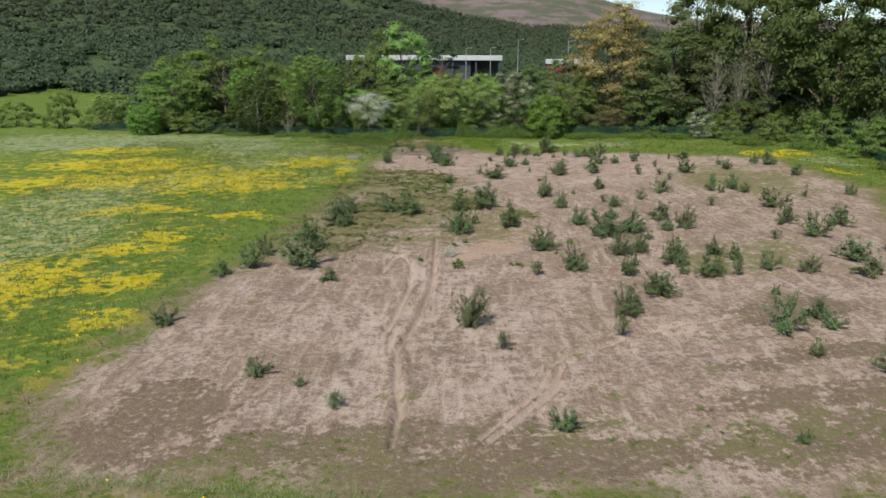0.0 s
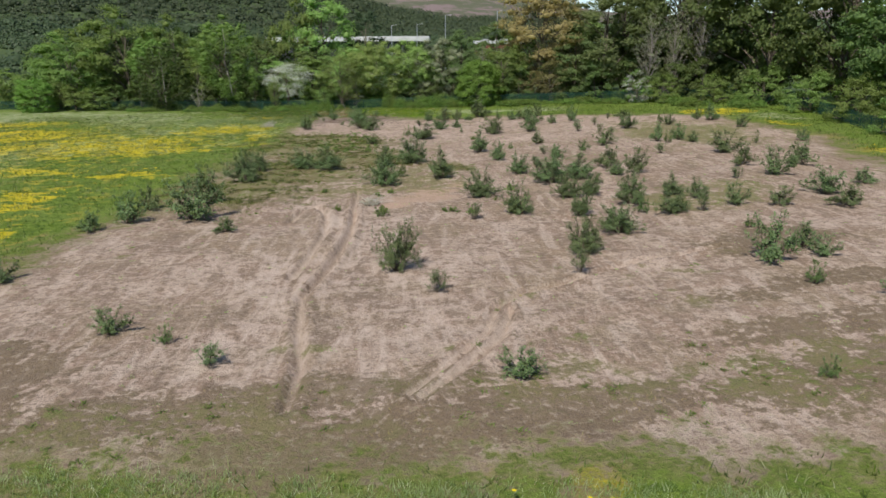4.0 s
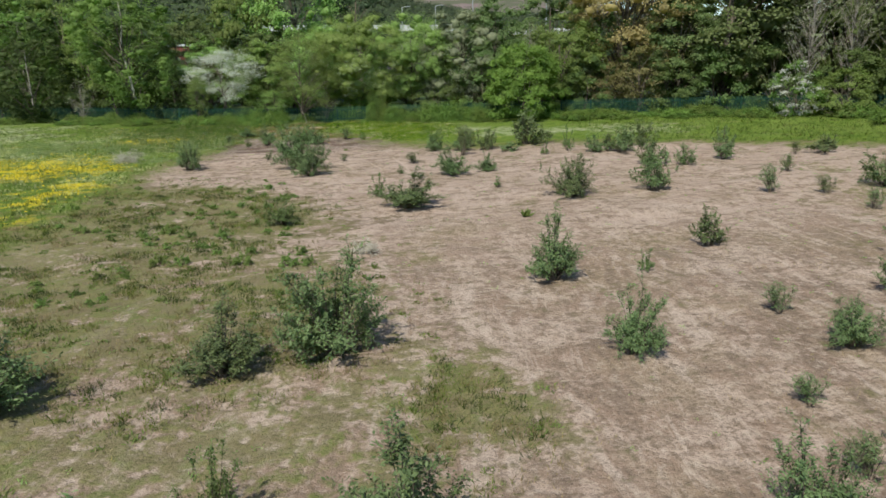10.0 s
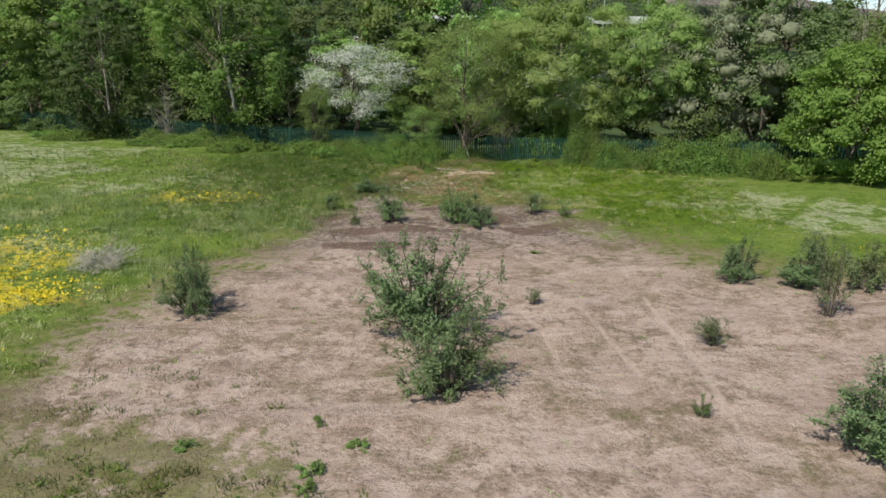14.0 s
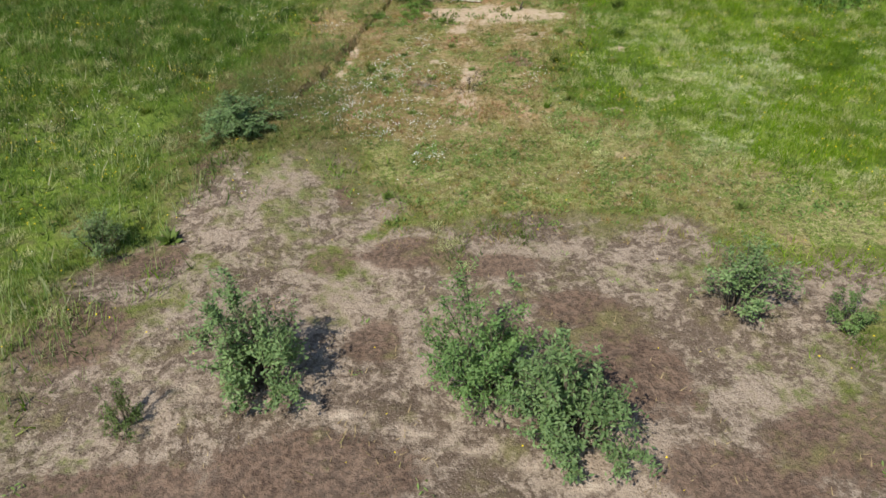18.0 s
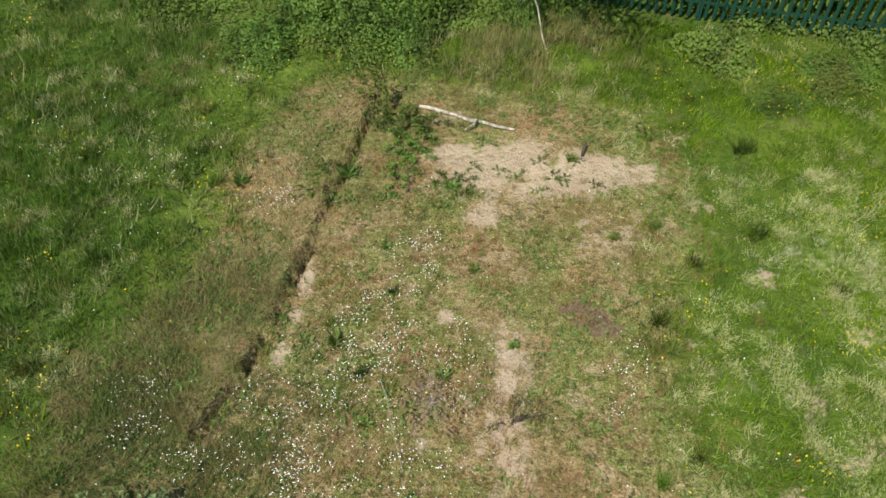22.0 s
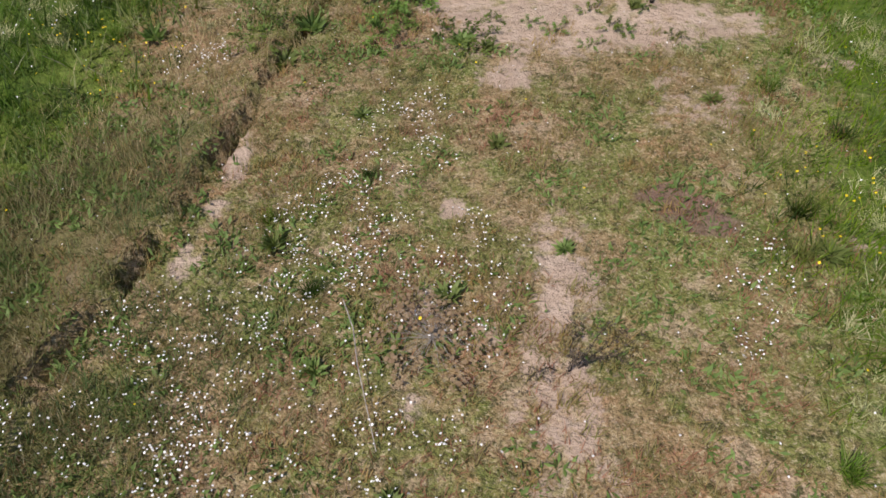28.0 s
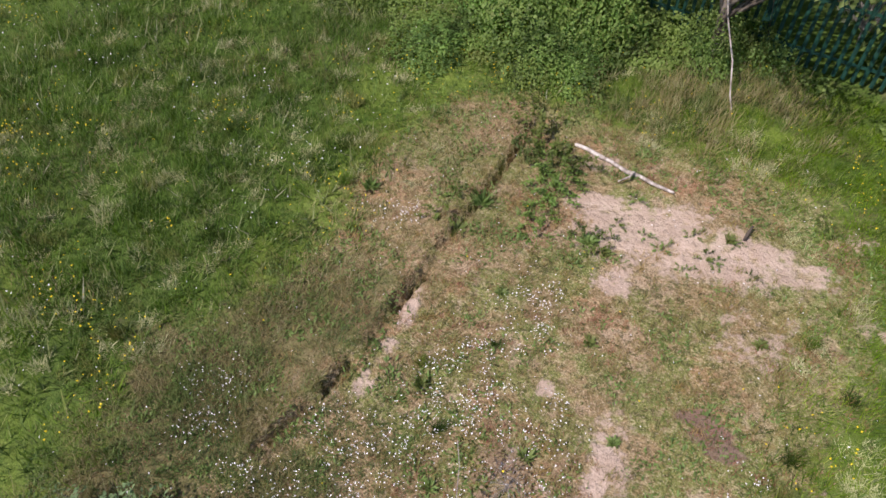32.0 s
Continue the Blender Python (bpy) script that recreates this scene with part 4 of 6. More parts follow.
def shrub_plant(name, width, height, stems, per, leaf, leaf_mat, spread=1.0, bark=BARK, low=0.1):
    """A many-stemmed rounded shrub from one stool: stems, side shoots and narrow leaves down to the ground."""
    shrub = new(name)
    rows, places, faces, ways = [], [], [], []
    lobe = rng.uniform(0, 6.283, 3)
    for k in range(stems):
        a = rng.uniform(0, 6.283)
        tilt = rng.uniform(0.0, 1.0) ** 0.5 * 1.5 * min(spread, 1.05)
        uneven = 0.86 + 0.13 * math.sin(2 * a + lobe[0]) + 0.11 * math.sin(3 * a + lobe[1]) + rng.uniform(-0.12, 0.1)
        tip = np.array([np.cos(a) * np.sin(tilt) * width / 2, np.sin(a) * np.sin(tilt) * width / 2, height * (0.05 + 0.95 * max(0.0, np.cos(tilt)))]) * uneven * rng.choice([0.7, 0.9, 1.0, 1.05])
        s = np.linspace(0, 1, 4)[:, None]
        foot = np.array([np.cos(a), np.sin(a), 0]) * 0.05 * width
        line = foot * (1 - s) + tip * s + [0, 0, 1] * np.sin(s * 3.14) * 0.06 * height + rng.normal(0, 0.02 * width, (4, 3)) * s
        line[0, 2] = -0.06
        rows.append(np.column_stack([line, np.linspace(0.011, 0.003, 4) * height]))
        for _ in range(8):
            u = rng.uniform(low, 1.0) ** 0.62
            b = np.array([np.interp(u, s[:, 0], line[:, q]) for q in range(3)])
            w = unit(unit(tip) * 0.7 + rng.normal(0, 0.6, 3) + [0, 0, 0.35])
            e = b + w * height * rng.uniform(0.09, 0.2)
            e[2] = max(e[2], 0.04)
            rows.append(np.column_stack([np.stack([b, e]), np.array([0.004, 0.0015]) * height]))
            q = rng.uniform(0.1, 1.05, per)[:, None]
            at = b * (1 - q) + e * q + rng.normal(0, 0.016 * height, (per, 3))
            places.append(at)
            faces.append(unit(at - [0, 0, 0.2 * height]) * 0.7 + rng.normal(0, 0.5, (per, 3)) + [0, 0, 0.45])
    places, faces = np.concatenate(places), np.concatenate(faces)
    reach, top = np.percentile(np.hypot(places[:, 0], places[:, 1]), 96), np.percentile(places[:, 2], 98.5)
    grow = np.array([width / 2 / reach, width / 2 / reach, height / top])
    places = places * grow
    rows = [np.column_stack([r[:, :3] * grow, r[:, 3]]) for r in rows]
    places[:, 2] = np.maximum(places[:, 2], 0.03)
    length = leaf * rng.uniform(0.6, 1.4, len(places))
    part("stem_framework", mesh_of("stem_framework", *tubes(rows, 3), bark, True), shrub)
    part("foliage", mesh_of("foliage", *leaves(places, None, length, length * 0.42, face=faces), leaf_mat), shrub)
    return shrub


def mound(name, width, height, leaf, count, leaf_mat, clumps=7):
    """A low sprawling tangle of leaves, such as brambles, in several uneven clumps."""
    plant = new(name)
    for k in range(clumps):
        a, far = rng.uniform(0, 6.283), math.sqrt(rng.uniform(0, 1)) * 0.3 * width
        w, h = width * rng.uniform(0.34, 0.62), height * rng.uniform(0.45, 1.05)
        n = count // clumps
        u = unit(rng.normal(size=(n, 3)))
        u[:, 2] = np.abs(u[:, 2])
        lump = 0.6 + 0.8 * value_noise(u[:, 0] * 3 + 4 + k, u[:, 1] * 3 + u[:, 2] * 2, 0.6, k + count % 11)
        p = u * (rng.uniform(0.4, 1.0, n) ** 0.35 * lump)[:, None] * [w / 2, w / 2, h] + [math.cos(a) * far, math.sin(a) * far, 0.02]
        length = leaf * rng.uniform(0.6, 1.4, n)
        part("foliage", mesh_of("foliage", *leaves(p, None, length, length * 0.7, face=u * 0.7 + rng.normal(0, 0.5, (n, 3)) + [0, 0, 0.6]), leaf_mat), plant)
    return plant


def weed_plant(name, width, height, count, leaf_mat, straight=0.5):
    """A rosette or tuft of long leaves from one root."""
    plant = new(name)
    a = rng.uniform(0, 6.283, count)
    w = np.stack([np.cos(a), np.sin(a), rng.uniform(0.15, 1.6, count) * straight * 2], 1)
    length = width * 0.5 * rng.uniform(0.6, 1.2, count)
    part("leaf_tuft", mesh_of("leaf_tuft", *leaves(np.zeros((count, 3)) + rng.normal(0, 0.02, (count, 3)) * [1, 1, 0], w, length, length * 0.26), leaf_mat), plant)
    part("root_crown", mesh_of("root_crown", *tubes([np.array([[0, 0, -0.04, 0.03 * width], [0, 0, 0.05 * height + 0.02, 0.02 * width]])], 5), BARK, True), plant)
    return plant


USED = set()


def plant_out(model, x, y, wide, tall, z=None, turn=None):
    """Sets a model, or a copy of it once it is used, at a place; wide and tall are scales."""
    turn = rng.uniform(0, 360) if turn is None else turn
    m = pose(x, y, rest(x, y) if z is None else z, 0, 0, turn) @ Matrix.Diagonal((wide, wide, tall, 1))
    if model.name in USED:
        return copy_thing(model, m @ Matrix.Diagonal((*[1 / s for s in model.scale], 1)))
    USED.add(model.name)
    model.matrix_basis = m
    return model


BROAD = [crown_tree("broadleaf_tree", 13, 10, 0.06, 84, 150, 0.24, L_GREEN, BARK), crown_tree("broadleaf_tree", 12, 9, 0.05, 80, 150, 0.22, L_LIME, BARK), crown_tree("broadleaf_tree", 14, 9, 0.06, 96, 150, 0.23, L_SHADY, BARK)]
BELT = [crown_tree("belt_tree", 12, 9, 0.0, 56, 72, 0.34, L_GREEN, BARK, limbs=0, core=0.5), crown_tree("belt_tree", 13, 9, 0.0, 56, 72, 0.34, L_LAYER, BARK, limbs=0, core=0.5)]
SYCAMORE = [crown_tree("sycamore_tree", 20, 17, 0.02, 160, 132, 0.38, L_LAYER, BARK, limbs=40, core=0.5, flat=0.68), crown_tree("sycamore_tree", 18, 15, 0.02, 150, 132, 0.36, L_LAYER, BARK, limbs=36, core=0.5, flat=0.68)]
SILVER = [crown_tree("birch_tree", 15, 9, 0.12, 110, 170, 0.15, L_BIRCH, BIRCH, droop=0.6, lean=-0.1, girth=0.011, core=0.5), crown_tree("birch_tree", 11, 7.5, 0.03, 95, 150, 0.14, L_DARK, BIRCH, droop=0.7, girth=0.011, core=0.5)]
SALLOW_TREE = crown_tree("willow_tree", 8.5, 8, 0.16, 120, 150, 0.095, L_OLIVE, BARK, limbs=60, twigs=4, girth=0.012, core=0.0)
HAWTHORN = crown_tree("hawthorn_tree", 10, 10, 0.13, 170, 360, 0.1, L_LIME, BARK, blossom=(L_MAY, 0.34, 0.3), core=0.46)
CHERRY = crown_tree("blossom_tree", 6.6, 7.2, 0.26, 130, 220, 0.085, L_OLIVE, BARK, blossom=(L_WHITE, 0.86, 2.0), core=0.0)
MAY = crown_tree("hawthorn_bush", 4.2, 4.2, -0.12, 60, 90, 0.15, L_GREEN, BARK, blossom=(L_WHITE, 0.6, 2.0))
RUSTY = crown_tree("poplar_tree", 21, 13, 0.08, 170, 130, 0.24, L_RUST, BARK, limbs=90, twigs=3, girth=0.012, core=0.4)
RUST_LOW = crown_tree("poplar_sapling", 6.3, 5.5, 0.05, 60, 60, 0.17, L_GOLD, BARK, limbs=30, twigs=3, core=0.0)
BARE = crown_tree("bare_tree", 16, 7, 0.22, 90, 12, 0.22, L_GREY, TWIG, limbs=80, twigs=6, girth=0.009, core=0.0)
BARE_LOW = crown_tree("bare_bush", 5, 4, 0.08, 60, 8, 0.14, L_GREY, TWIG, limbs=55, twigs=6, girth=0.009, core=0.0)
GREYISH = crown_tree("grey_willow_tree", 9.6, 9.5, 0.02, 105, 160, 0.13, L_GREY, BARK, limbs=40, core=0.55)
LIME_BUSH = crown_tree("field_maple", 5.6, 5.8, -0.14, 150, 190, 0.12, L_MAPLE, BARK, skirt=0.5, limbs=12)
SCRUB = [crown_tree("scrub_bush", 5, 5.5, -0.14, 54, 110, 0.18, L_LAYER, BARK, skirt=1.4), crown_tree("scrub_bush", 4.5, 5.5, -0.14, 54, 110, 0.18, L_GREEN, BARK, skirt=1.4)]
PINE = crown_tree("pine_tree", 16.5, 7.5, 0.15, 42, 110, 0.3, L_PINE, BARK, shape=1.2)
SIZES = {}
for model, w, h in ((BELT[0], 9, 12), (BELT[1], 9, 13), (BROAD[0], 10, 13), (BROAD[1], 9, 12), (BROAD[2], 9, 14), (SYCAMORE[0], 17, 20), (SYCAMORE[1], 15, 18), (SILVER[0], 9, 15), (SILVER[1], 7.5, 11), (SALLOW_TREE, 8, 8.5), (HAWTHORN, 10, 10),
                    (CHERRY, 7.2, 6.6), (MAY, 4.2, 4.2), (RUSTY, 13, 21), (RUST_LOW, 5.5, 6.3), (BARE, 7, 16), (BARE_LOW, 4, 5), (GREYISH, 9.5, 9.6), (LIME_BUSH, 5.8, 5.6), (SCRUB[0], 5.5, 5), (SCRUB[1], 5.5, 4.5), (PINE, 7.5, 16.5)):
    SIZES[model.name] = (w, h)


def tree(model, x, y, width, height, label, category="tree", turn=None):
    w, h = SIZES[model.name]
    return tagged(plant_out(model, x, y, width / w, height / h, turn=turn), label, category, "trees along the fence")


for model, rows, label, category in (
    (BROAD[0], [(-41.5, 33, 11.3, 12), (-32.6, 35, 14, 16.4), (-24.5, 34, 9, 15), (-3, 40, 9, 18), (28, 8, 7.5, 10)], "green broadleaf tree in spring leaf behind the fence", "tree"),
    (BROAD[1], [(-20.5, 25.5, 6.5, 9.5), (2.7, 39, 13, 19.7), (-8, 26, 7.5, 8.2), (-1.5, 23, 7, 8), (5.5, 20.5, 8, 9.6)], "bright green broadleaf tree in the tree belt", "tree"),
    (BROAD[2], [(62, 10, 16, 28), (69, 2, 17, 28), (22.5, 12.5, 7, 11.4), (44.8, 4.5, 14.5, 16.7), (39, 3.5, 8, 11), (51.7, 10.5, 14, 25), (-36, 41, 12, 13), (-17, 30, 9, 12), (30, 16, 9, 12.5), (-10.5, 29, 8, 11)], "dark green broadleaf tree in the shady belt", "tree"),
    (SYCAMORE[0], [(63, -13, 20, 26), (64, -27, 19, 25), (58, 3, 16, 27)], "large dense dark green sycamore at the field edge", "tree"),
    (SYCAMORE[1], [(60, -40, 14, 15), (52, -56, 11, 10), (46, -68, 10, 9), (70, -44, 16, 18)], "broad sycamore with layered green foliage", "tree"),
    (SILVER[0], [(-14.8, 19.5, 10.5, 15), (-27, 27.5, 8, 12.5)], "yellow-green birch with a pale leaning trunk", "tree"),
    (SILVER[1], [(-25.8, 22.5, 8.4, 11), (33, 8.5, 7, 10)], "dark birch with drooping twigs by the fence", "tree"),
    (SALLOW_TREE, [(1.85, 11.4, 7.2, 8.8), (-0.9, 12.5, 3.2, 3.4), (-8.5, 15.5, 2.4, 4.8), (-43, 28.5, 5, 5)], "thin olive-leaved willow beside the green fence", "tree"),
    (HAWTHORN, [(8.4, 14.3, 10.4, 10.4), (13.4, 13.9, 9.6, 10.2), (5, 19, 8, 9.4), (-55, 42, 8, 6.5)], "spreading green hawthorn with white may blossom", "tree"),
    (CHERRY, [(-6.1, 19.6, 8.2, 7.2)], "round tree covered in white blossom", "tree"),
    (MAY, [(44.3, -7.5, 4.4, 4.6)], "hawthorn bush with white blossom at the wood edge", "bush"),
    (RUSTY, [(35.4, 9, 14, 21.5)], "tall thin poplar with rusty new leaves", "tree"),
    (RUST_LOW, [(34.4, 3.0, 6, 6.6), (31.6, 4.4, 4, 5)], "small poplar with rusty leaves under the tall one", "tree"),
    (BARE, [(49, -2.5, 6, 14), (52.4, -4.2, 4.5, 13.5), (57, -5, 9, 18.5), (24.4, 7.4, 2.6, 9.4)], "nearly leafless tree with pale grey stems", "tree"),
    (BARE_LOW, [(-20.6, 20.3, 3.8, 5), (4.4, 12.7, 3.0, 4.0)], "leafless grey bush in front of the fence", "bush"),
    (GREYISH, [(18.6, 12.6, 9, 10.2)], "grey-green willow in bud behind the fence", "tree"),
    (LIME_BUSH, [(22.2, 2.6, 6.8, 7.0), (-46.3, 25.8, 5.6, 5.4)], "bright green field maple bush before the fence", "bush"),
    (SCRUB[0], [(-34.4, 26.5, 4.5, 3.8), (-30, 26, 5, 4.4), (-22.5, 24.5, 5, 5), (-17.8, 23.5, 4.6, 5), (-11.5, 21.5, 5, 5), (15.8, 11.2, 5, 5.4),
                (20.2, 10.2, 6, 6), (25.5, 8, 5, 5.5), (29.8, 5.4, 5, 5.2), (37.5, 2.4, 6, 5), (41.5, 0.8, 6, 6), (46.5, -1, 6, 6), (51, -6, 6, 5.4), (55.6, -8, 6, 6)], "dark leafy scrub bush in the shade", "bush"),
    (SCRUB[1], [(-56, 37, 6, 5), (-64, 41, 6, 6.5), (-74, 45, 7, 4.6), (-86, 50, 8, 5), (-40.6, 27.5, 6, 3.8), (-46, 31, 6, 4.4), (-37.4, 27, 4.5, 3.4), (47.8, -9, 4.5, 4), (53, -14, 5, 4), (56.2, -21, 6, 5), (54.5, -32, 6, 4.6), (50, -44, 5.5, 4.6), (44, -56, 5, 4), (40.5, -63, 5, 4)], "green scrub bush at the edge of the wood", "bush"),
    (PINE, [(11, 39, 7.4, 16.8), (45, 25, 9, 22)], "dark pine in the belt behind", "tree"),
):
    for x, y, w, h in rows:
        tree(model, x, y, w, h, label, category, 0.0 if model is SILVER[0] else None)

# the belt behind the first trees
for n in range(15, 52):
    x = -100 + n * 3.4 + rng.uniform(-1.4, 1.4)
    y = 14 - 0.37 * x + rng.uniform(11, 26)
    h = rng.uniform(7.5, 10.5) if -4 < x < 46 else rng.uniform(10, 15)
    tree(BELT[n % 2], x, y, rng.uniform(7, 10), h, "leafy tree deep in the tree belt")

# ---- shrubs on the bare field ----
YOUNG = [shrub_plant("sallow_shrub", 1.7, 1.6, 44, 25, 0.064, L_SALLOW), shrub_plant("sallow_shrub", 1.8, 1.5, 48, 25, 0.063, L_SALLOW), shrub_plant("sallow_shrub", 1.5, 1.7, 40, 25, 0.064, L_SALLOW, 0.95),
         shrub_plant("sallow_shrub", 2.0, 1.5, 50, 25, 0.062, L_SALLOW), shrub_plant("sallow_shrub", 1.6, 1.6, 42, 25, 0.058, L_SHOOT, 1.05)]
THIN = [shrub_plant("sallow_sapling", 1.1, 1.3, 20, 16, 0.055, L_SALLOW, 0.8), shrub_plant("sallow_sapling", 1.3, 1.0, 20, 16, 0.052, L_SHOOT, 1.1)]
FAR_YOUNG = [shrub_plant("sallow_shrub", 1.8, 1.55, 24, 10, 0.115, L_SALLOW), shrub_plant("sallow_shrub", 1.7, 1.6, 24, 10, 0.115, L_SALLOW)]
SPANS = {FAR_YOUNG[0].name: (1.8, 1.55), FAR_YOUNG[1].name: (1.7, 1.6), YOUNG[0].name: (1.7, 1.6), YOUNG[1].name: (1.8, 1.5), YOUNG[2].name: (1.5, 1.7), YOUNG[3].name: (2.0, 1.5), YOUNG[4].name: (1.6, 1.6), THIN[0].name: (1.1, 1.3), THIN[1].name: (1.3, 1.0)}


GREENER = {(0.9, -5.8), (-1.5, -33.6), (-3.1, -54.4), (3.4, -28.7)}


def shrubs(rows, label):
    for x, y, w, h in rows:
        big = w > 1.15
        far = x > 12 or x < -16 or y < -79
        model = (FAR_YOUNG[int(rng.integers(0, 2))] if far else YOUNG[4 if (x, y) in GREENER else int(rng.integers(0, 4))]) if big else THIN[int(rng.integers(0, 2))]
        sw, sh = SPANS[model.name]
        ob = plant_out(model, x, y, w * 1.08 / sw, h * 1.0 / sh)
        tagged(ob, label + (" with dense grey-green leaves" if big else " with a few thin shoots"), "shrub", "shrubs on the bare field")


shrubs([(1.2, -93.2, 0.7, 0.7), (-7.5, -90.4, 1.3, 0.9), (11.5, -89.1, 0.8, 0.9), (8.8, -88.8, 1.6, 1.2), (-16.6, -86.9, 0.9, 0.7), (6.9, -86.2, 1, 1), (11.6, -85.9, 0.9, 1.9), (-18, -84.6, 0.7, 0.7), (-19.9, -83.2, 1.2, 0.9), (10.1, -83.1, 1.2, 1), (7.4, -82.8, 2.1, 2.1), (-7.9, -82.1, 1, 0.9), (-1.3, -81.6, 0.9, 1.1), (10.4, -81.5, 1.5, 1.1), (0.3, -78.7, 1.9, 1.7), (-8.7, -78.7, 1.8, 2.1), (21.9, -76.9, 1.1, 1.1), (3.7, -76.1, 2, 1.4), (18.4, -75.9, 2.1, 1.2), (-25.4, -75.5, 1.5, 1)],
       "young shrub near the meadow edge")
shrubs([(15.1, -74.3, 1.5, 1.1), (10.3, -73.7, 0.8, 1.5), (24.6, -73.6, 0.8, 1.2), (8.5, -73.3, 1.7, 1.5), (12.9, -73.1, 1.3, 1.3), (19.8, -72.6, 2.6, 1.6), (3.6, -71.6, 1.3, 1.7), (23.9, -71.2, 1.5, 1), (12.1, -70.3, 1.2, 1.2), (7.6, -70.3, 2.1, 1.8), (-2.3, -69.9, 0.9, 1), (0.6, -69.6, 1.8, 1.8), (-16.1, -68.8, 1.4, 0.8), (11.6, -68.5, 1.3, 1.3), (-7.3, -67.4, 1.1, 0.6), (4.9, -67, 1.7, 1.5), (6.6, -66.7, 1.3, 1.5), (21.2, -66.4, 2.1, 1.9), (-23.2, -66.3, 1.4, 1.1), (-17.9, -65, 3.2, 2.4)],
       "young shrub on bare soil")
shrubs([(-21.4, -65, 1.8, 1.8), (0.2, -63.9, 2.2, 1.8), (25.4, -63.7, 2.4, 1.6), (21.8, -61.9, 1.9, 1.6), (-20.7, -61.7, 1.3, 1.6), (6.2, -61.6, 2.5, 1.9), (13.2, -61.2, 1.8, 1.8), (-17.3, -60.1, 2.3, 2.3), (12.7, -57.9, 2, 1.6), (5.4, -57.2, 1.5, 1.5), (-5.1, -57.2, 2.4, 2.1), (-0.3, -56, 1.9, 2.1), (24.6, -55.9, 2.6, 1.8), (9, -55.8, 1.3, 1), (-3.1, -54.4, 1.1, 1.4), (8.3, -53.7, 0.7, 0.6), (34.9, -53, 1.4, 1.1), (-14.8, -52.7, 2.8, 2.2), (11.1, -51.6, 1.4, 1.1), (6.2, -50.4, 1.3, 1.5)],
       "shrub on the dry field")
shrubs([(-8.1, -49.6, 2.5, 1.8), (11, -49.2, 0.8, 0.8), (26.1, -49.1, 1.3, 1), (14.9, -48.9, 1.2, 1), (-3.3, -48.7, 1.8, 1.6), (-13.4, -48.2, 1.4, 1.6), (-0.6, -48.1, 2.5, 2.3), (-9.9, -47.9, 2.1, 1.7), (25.8, -47.1, 1.7, 1.5), (18.4, -46.3, 2.1, 1.4), (9.6, -44.6, 0.7, 0.7), (6.6, -44.2, 1.7, 2), (13.1, -42.6, 1.4, 1.3), (36.7, -42.2, 1.6, 1.3), (22.9, -36.8, 0.9, 0.8), (26.2, -36.6, 2.3, 1.6), (32, -35.7, 1.4, 1.2), (20.9, -35.6, 1.1, 1.3), (38.3, -34.3, 2.1, 1.8), (-1.5, -33.6, 1.3, 1.1)],
       "shrub on thin turf and soil")
shrubs([(37.1, -33.6, 1.4, 1.4), (16.1, -33.3, 2, 2), (32.5, -33.1, 1.1, 1.3), (12, -33, 2.2, 1.8), (4.2, -32.1, 2.5, 1.6), (9.5, -29.3, 0.5, 0.6), (3.4, -28.7, 0.9, 1.2), (21.4, -27.4, 1.3, 1.1), (31.1, -27, 2, 1), (29.1, -26.8, 0.6, 0.8), (24.3, -26.7, 1.4, 1.8), (8.4, -24.4, 1.8, 1.6), (10.5, -24, 1.2, 1), (5.6, -22.9, 0.5, 0.5), (0.4, -21.7, 2.2, 1.6), (19, -20.4, 1.5, 1.1), (7.1, -19.3, 0.9, 0.7), (-0.1, -18.6, 2.9, 2.5), (14.2, -17.1, 1.5, 0.6), (-6.7, -16.8, 1.7, 1.7)],
       "shrub towards the field end")
shrubs([(3, -15.9, 0.5, 0.5), (13.2, -15.2, 1.4, 1.4), (16.2, -15, 3.3, 2.3), (11.4, -14.8, 1.5, 1.2), (-1.9, -14.2, 0.6, 0.4), (9.7, -14.2, 1.3, 1.3), (12.6, -13.4, 1.1, 1.3), (1.9, -6.6, 1.4, 1.3), (-3.3, -6.3, 0.6, 0.7), (0.9, -5.8, 1.3, 1.5), (-1.8, -5.7, 1.3, 1.4), (5.7, -4.9, 0.8, 0.6), (4.3, -4.5, 1.14, 0.9), (-4.9, -2.9, 0.8, 0.7), (-3.45, 0.85, 1.35, 0.75), (20.7, -21.1, 2.0, 1.6), (22.6, -19.9, 1.8, 1.6), (19.5, -26.5, 2.0, 1.6), (19.9, -20.2, 1.0, 1.1), (17.5, -19.3, 0.9, 1.6), (15.7, -19.9, 0.7, 0.8), (10.8, -17.6, 1.1, 2.0), (17.9, -66.5, 0.9, 0.8), (23.4, -49.1, 1.0, 1.2), (4.1, -74.8, 1.3, 1.0), (10.4, -77.6, 0.8, 0.7), (7.2, -72.3, 0.9, 1.0), (30.1, -52.9, 0.6, 1.2), (22.4, -40.1, 0.8, 0.9), (23.1, -47.9, 1.3, 1.8), (19.8, -53.9, 1.0, 0.9), (11.4, -61.4, 1.2, 1.1), (8.5, -60.8, 2.4, 1.7), (7.5, -56.1, 0.7, 0.8), (24.9, -31.6, 0.8, 0.9), (9.0, -63.3, 1.0, 0.8)],
       "shrub near the fence end")

